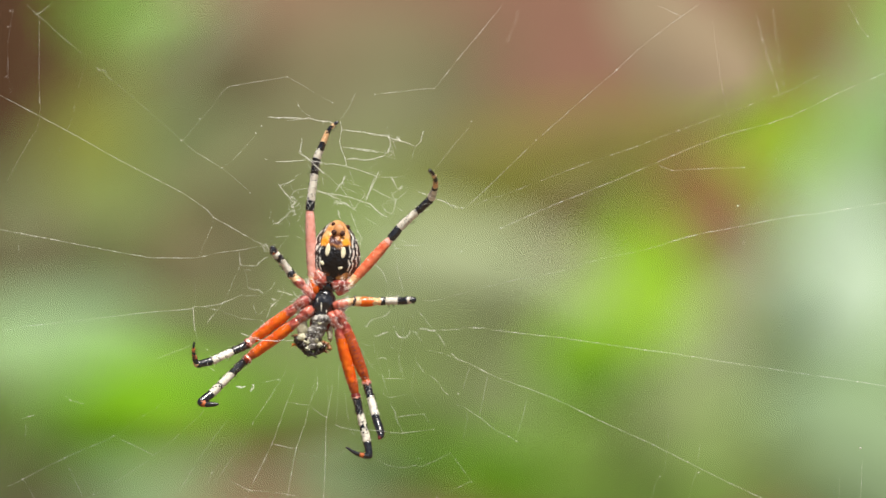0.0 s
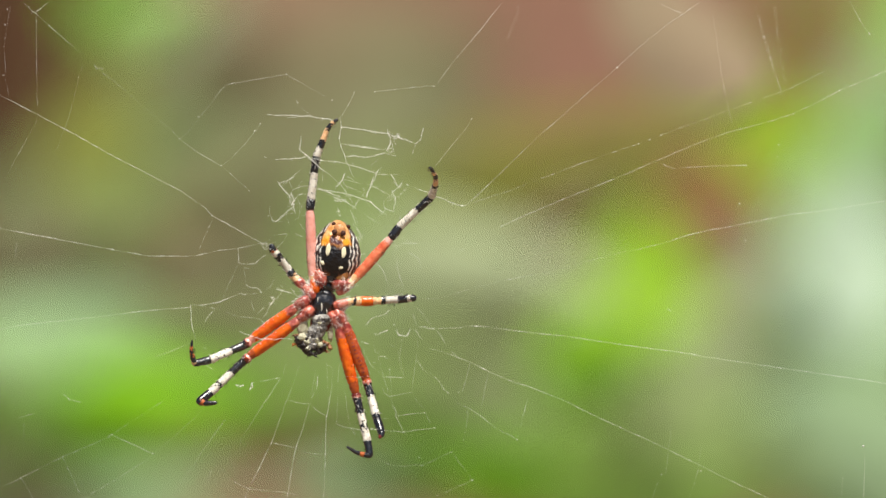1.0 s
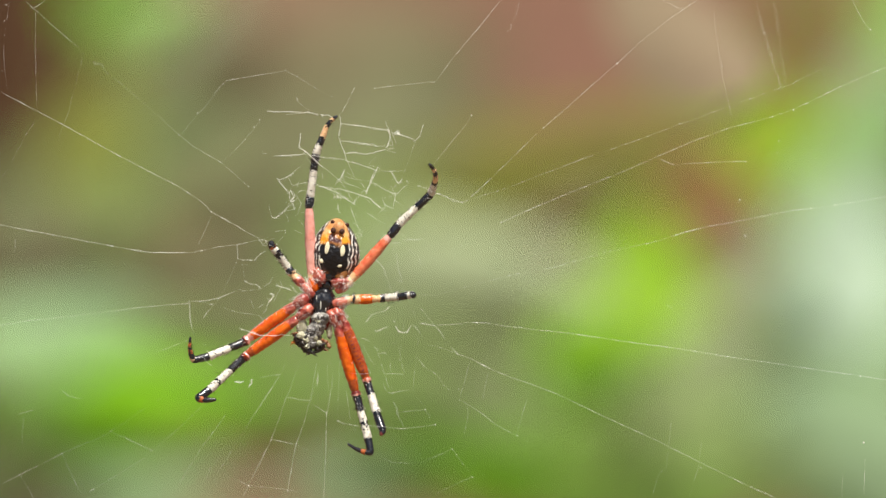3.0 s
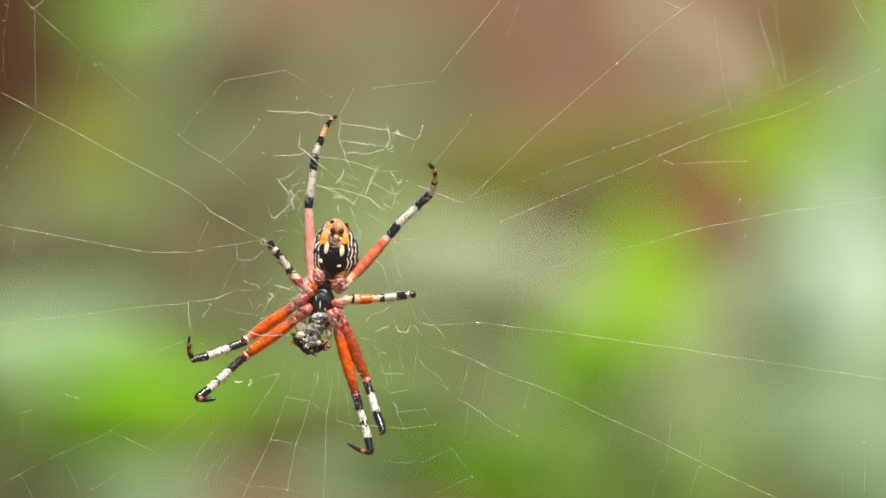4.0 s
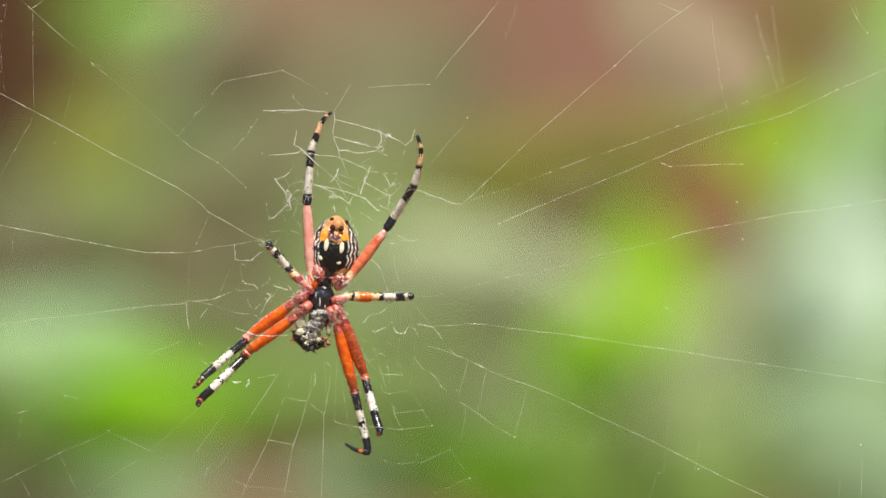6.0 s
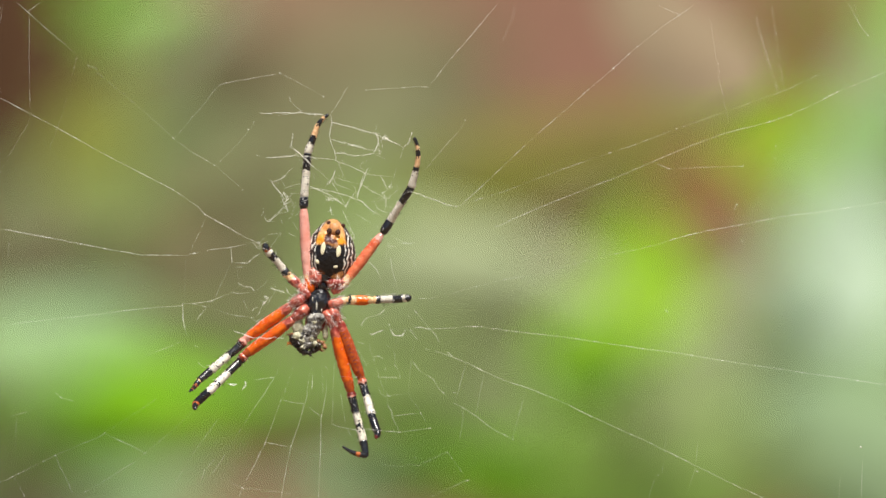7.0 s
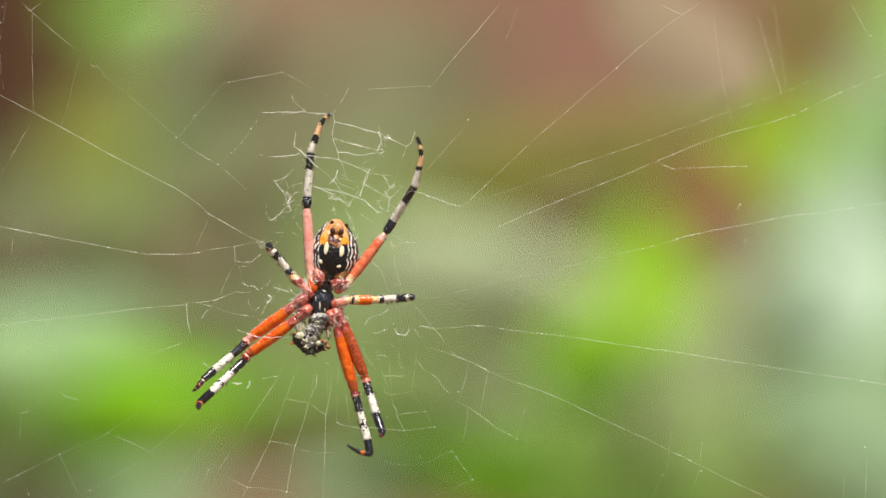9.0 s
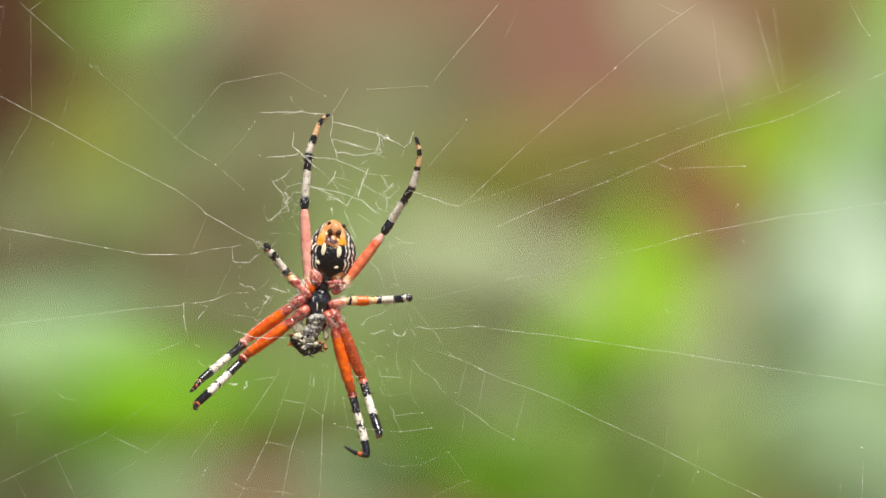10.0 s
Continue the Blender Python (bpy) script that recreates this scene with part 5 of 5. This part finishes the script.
SWAY[4] = ((-0.12, -0.00), (-0.04, 0.12), (0.07, 0.01), (-0.01, -0.02), (0.01, -0.06), (-0.16, -0.04), (0.05, -0.02))
SWAY[4.5] = ((-0.03, -0.27), (-0.00, -0.15), (0.00, -0.01), (-0.01, 0.07), (0.03, -0.10), (-0.08, 0.05), (0.08, -0.02))
SWAY[4.6] = ((0.04, -0.63), (0.00, -0.49), (-0.02, 0.10), (-0.06, -0.03), (0.02, -0.09), (-0.06, 0.04), (0.07, -0.00))
SWAY[4.7] = ((-0.12, -2.74), (-0.20, -2.42), (-0.03, 0.22), (-0.11, -0.12), (-0.00, -0.08), (-0.03, 0.02), (0.06, 0.02))
SWAY[4.8] = ((-1.57, -4.54), (-1.56, -4.06), (-0.05, 0.33), (-0.16, -0.22), (-0.02, -0.07), (0.00, 0.01), (0.05, 0.04))
SWAY[4.9] = ((-1.29, -2.19), (-1.38, -1.97), (-0.07, 0.44), (-0.21, -0.31), (-0.04, -0.06), (0.03, -0.00), (0.04, 0.05))
SWAY[5] = ((-0.66, -0.84), (-0.87, -0.78), (-0.09, 0.55), (-0.26, -0.41), (-0.05, -0.05), (0.06, -0.02), (0.03, 0.07))
SWAY[5.1] = ((1.57, -0.82), (1.13, -0.89), (-0.11, 0.41), (-0.22, -0.34), (-0.00, -0.02), (0.04, -0.00), (0.00, 0.09))
SWAY[5.2] = ((-0.60, -1.60), (-0.90, -1.76), (-0.14, 0.26), (-0.17, -0.27), (0.05, 0.01), (0.03, 0.01), (-0.03, 0.10))
SWAY[5.3] = ((0.86, 0.78), (0.47, 0.29), (-0.16, 0.12), (-0.13, -0.20), (0.10, 0.05), (0.01, 0.03), (-0.06, 0.11))
SWAY[5.4] = ((0.78, 1.29), (0.39, 0.61), (-0.18, -0.03), (-0.09, -0.13), (0.15, 0.08), (-0.00, 0.04), (-0.09, 0.12))
SWAY[5.5] = ((1.50, 1.32), (1.03, 0.51), (-0.20, -0.17), (-0.04, -0.06), (0.20, 0.11), (-0.02, 0.05), (-0.12, 0.13))
SWAY[5.6] = ((1.57, 0.04), (1.10, -0.62), (-0.17, -0.17), (-0.04, -0.06), (0.18, 0.10), (-0.03, 0.06), (-0.11, 0.12))
SWAY[5.7] = ((0.00, 0.39), (-0.29, -0.28), (-0.13, -0.17), (-0.03, -0.07), (0.17, 0.10), (-0.04, 0.06), (-0.10, 0.11))
SWAY[6.8] = ((-0.23, 0.43), (-0.35, -0.00), (0.21, -0.15), (0.04, -0.14), (-0.03, 0.02), (-0.14, 0.07), (-0.00, -0.05))
SWAY[6.9] = ((-0.27, 0.27), (-0.37, -0.12), (0.24, -0.15), (0.05, -0.15), (-0.04, 0.01), (-0.15, 0.07), (0.01, -0.07))
SWAY[7] = ((-0.60, -0.09), (-0.65, -0.43), (0.27, -0.15), (0.05, -0.16), (-0.06, 0.00), (-0.16, 0.07), (0.02, -0.08))
SWAY[7.3] = ((-0.08, 0.23), (-0.13, -0.10), (0.22, -0.20), (0.05, -0.12), (-0.07, 0.03), (-0.16, 0.09), (0.02, -0.04))
SWAY[7.4] = ((0.63, 0.47), (0.53, 0.12), (0.20, -0.22), (0.05, -0.10), (-0.08, 0.04), (-0.16, 0.09), (0.02, -0.03))
SWAY[7.5] = ((0.48, 0.42), (0.41, 0.09), (0.19, -0.23), (0.05, -0.09), (-0.08, 0.04), (-0.16, 0.10), (0.03, -0.01))
SWAY[7.6] = ((0.23, 0.39), (0.20, 0.06), (0.21, -0.22), (0.06, -0.10), (-0.08, 0.05), (-0.16, 0.09), (0.03, -0.02))
SWAY[7.8] = ((-0.20, 0.16), (-0.17, -0.14), (0.26, -0.19), (0.10, -0.11), (-0.08, 0.05), (-0.17, 0.08), (0.04, -0.04))
SWAY[8] = ((-0.33, -0.03), (-0.28, -0.31), (0.30, -0.17), (0.13, -0.12), (-0.08, 0.06), (-0.17, 0.07), (0.05, -0.06))
SWAY[8.5] = ((0.12, 0.30), (0.15, 0.02), (0.26, -0.25), (0.07, -0.11), (-0.11, 0.02), (-0.16, 0.07), (0.05, -0.05))
SWAY[9] = ((-0.15, -0.06), (-0.15, -0.36), (0.26, -0.23), (-0.11, -0.17), (-0.14, 0.02), (-0.13, 0.03), (0.08, 0.06))
SWAY[9.5] = ((0.00, 0.24), (0.04, -0.03), (0.30, -0.24), (0.09, -0.11), (-0.14, 0.01), (-0.18, 0.08), (0.13, 0.01))
SWAY[10] = ((-0.51, -0.18), (-0.48, -0.40), (0.27, -0.21), (0.16, -0.07), (-0.11, 0.01), (-0.18, 0.06), (0.16, -0.03))

PULLS = (((-12.84, 11.82), 11.7), ((-34.77, -9.32), 8.6), ((-10.49, -24.98), 9.4))


# once the upper leg has taken hold anew it draws the zigzag towards itself
GRIP = (((-3.84, 15.0), 5.0, (-0.60, -0.65)), ((-14.1, 17.1), 6.0, (-0.25, 0.75)), ((-9.0, 12.0), 8.0, (-0.40, 0.0)))


def sheet_shift(x, z, t, gripped=True):
    """How far the web has moved, across and up, at a place of the sheet."""
    _, shift, wide, tall, *pulls = SWAY[t]
    weights = [1.0, x / 50, z / 50] + [math.exp(-((x - c[0]) ** 2 + (z - c[1]) ** 2) / (2 * s * s)) for c, s in PULLS]
    values = (shift, wide, tall, *pulls)
    hold = min(1.0, max(0.0, (t - 5.1) / 0.5)) if gripped else 0.0
    for c, s, v in GRIP:
        weights.append(hold * math.exp(-((x - c[0]) ** 2 + (z - c[1]) ** 2) / (2 * s * s)))
        values += (v,)
    return Vector((sum(w * v[0] for w, v in zip(weights, values)), 0, sum(w * v[1] for w, v in zip(weights, values))))


def between(a, b, f):
    return tuple((p[0] + (q[0] - p[0]) * f, p[1] + (q[1] - p[1]) * f) for p, q in zip(a, b))


def stance(n, t):
    """The stance of leg n: three legs let go of their lines when the web is shaken, and take hold anew."""
    stages = {
        1: ((5.1, LEG_UP_RIGHT), (5.2, between(LEG_UP_RIGHT, LEG_UP_RIGHT_OUT, 0.75)), (5.3, LEG_UP_RIGHT_HIGH), (5.4, LEG_UP_RIGHT_NEW), (5.5, LEG_UP_RIGHT_OUT), (5.6, LEG_UP_RIGHT_HIGH), (5.7, LEG_UP_RIGHT_NEW)),
        2: ((5.0, LEG_LOW_LEFT), (5.2, LEG_LOW_LEFT_NEW), (5.5, LEG_LOW_LEFT_SWING), (5.7, LEG_LOW_LEFT_NEW)),
        3: ((5.0, LEG_LOW_NEXT), (5.3, LEG_LOW_NEXT_NEW), (5.5, LEG_LOW_NEXT_SWING), (5.7, LEG_LOW_NEXT_NEW)),
    }.get(n)
    if not stages:
        return LEGS[n][1]
    if t <= stages[0][0]:
        return stages[0][1]
    for (t0, a), (t1, b) in zip(stages, stages[1:]):
        if t <= t1 + 1e-6:
            return between(a, b, (t - t0) / (t1 - t0))
    return stages[-1][1]


def motions():
    times = sorted(SWAY)
    body = {t: Vector((SWAY[t][0][0], 0, SWAY[t][0][1])) for t in times}
    for thing in (spider, prey):
        walk(thing, [(t, Matrix.Translation(HOME + body[t] * MM)) for t in times])
    for ob, a, b in THREADS:
        home = ob.location.copy()
        rows = []
        for t in times:
            da, db = sheet_shift(*a, t), sheet_shift(*b, t)
            way0 = Vector((b[0] - a[0], b[1] - a[1]))
            way1 = way0 + Vector((db.x - da.x, db.z - da.z))
            turn = math.atan2(way0.y, way0.x) - math.atan2(way1.y, way1.x)
            turn = (turn + math.pi) % (2 * math.pi) - math.pi
            rows.append((t, Matrix.Translation(home + (da + db) / 2 * MM) @ Matrix.Rotation(turn, 4, "Y")))
        walk(ob, rows)
    middle = (-16.91, -7.36)
    for n, (pieces, _, lengths, knee, reach) in enumerate(LEGS):
        tracks = {i: [] for i, _ in pieces}
        for t in times:
            points = stance(n, t)
            tip = points[-1]
            pull = sheet_shift(tip[0] + middle[0], tip[1] + middle[1], t, n == 0) - body[t]
            follow = (0.0, 0.0, 0.3, 0.4, 0.8, 0.95, 1.0) if n not in (2, 3) or t < 5.05 else (0.0, 0.0, 0.1, 0.15, 0.3, 0.4, 0.4)
            moved = [(p[0] + pull.x * w, p[1] + pull.z * w) for p, w in zip(points, follow)]
            places = joint_places(moved, lengths, knee, reach)
            for i, track in tracks.items():
                turn = (places[i + 1] - places[i]).to_track_quat("Z", "Y").to_matrix().to_4x4()
                track.append((t, Matrix.Translation(places[i] * MM) @ turn))
        for i, piece in pieces:
            walk(piece, tracks[i])


motions()
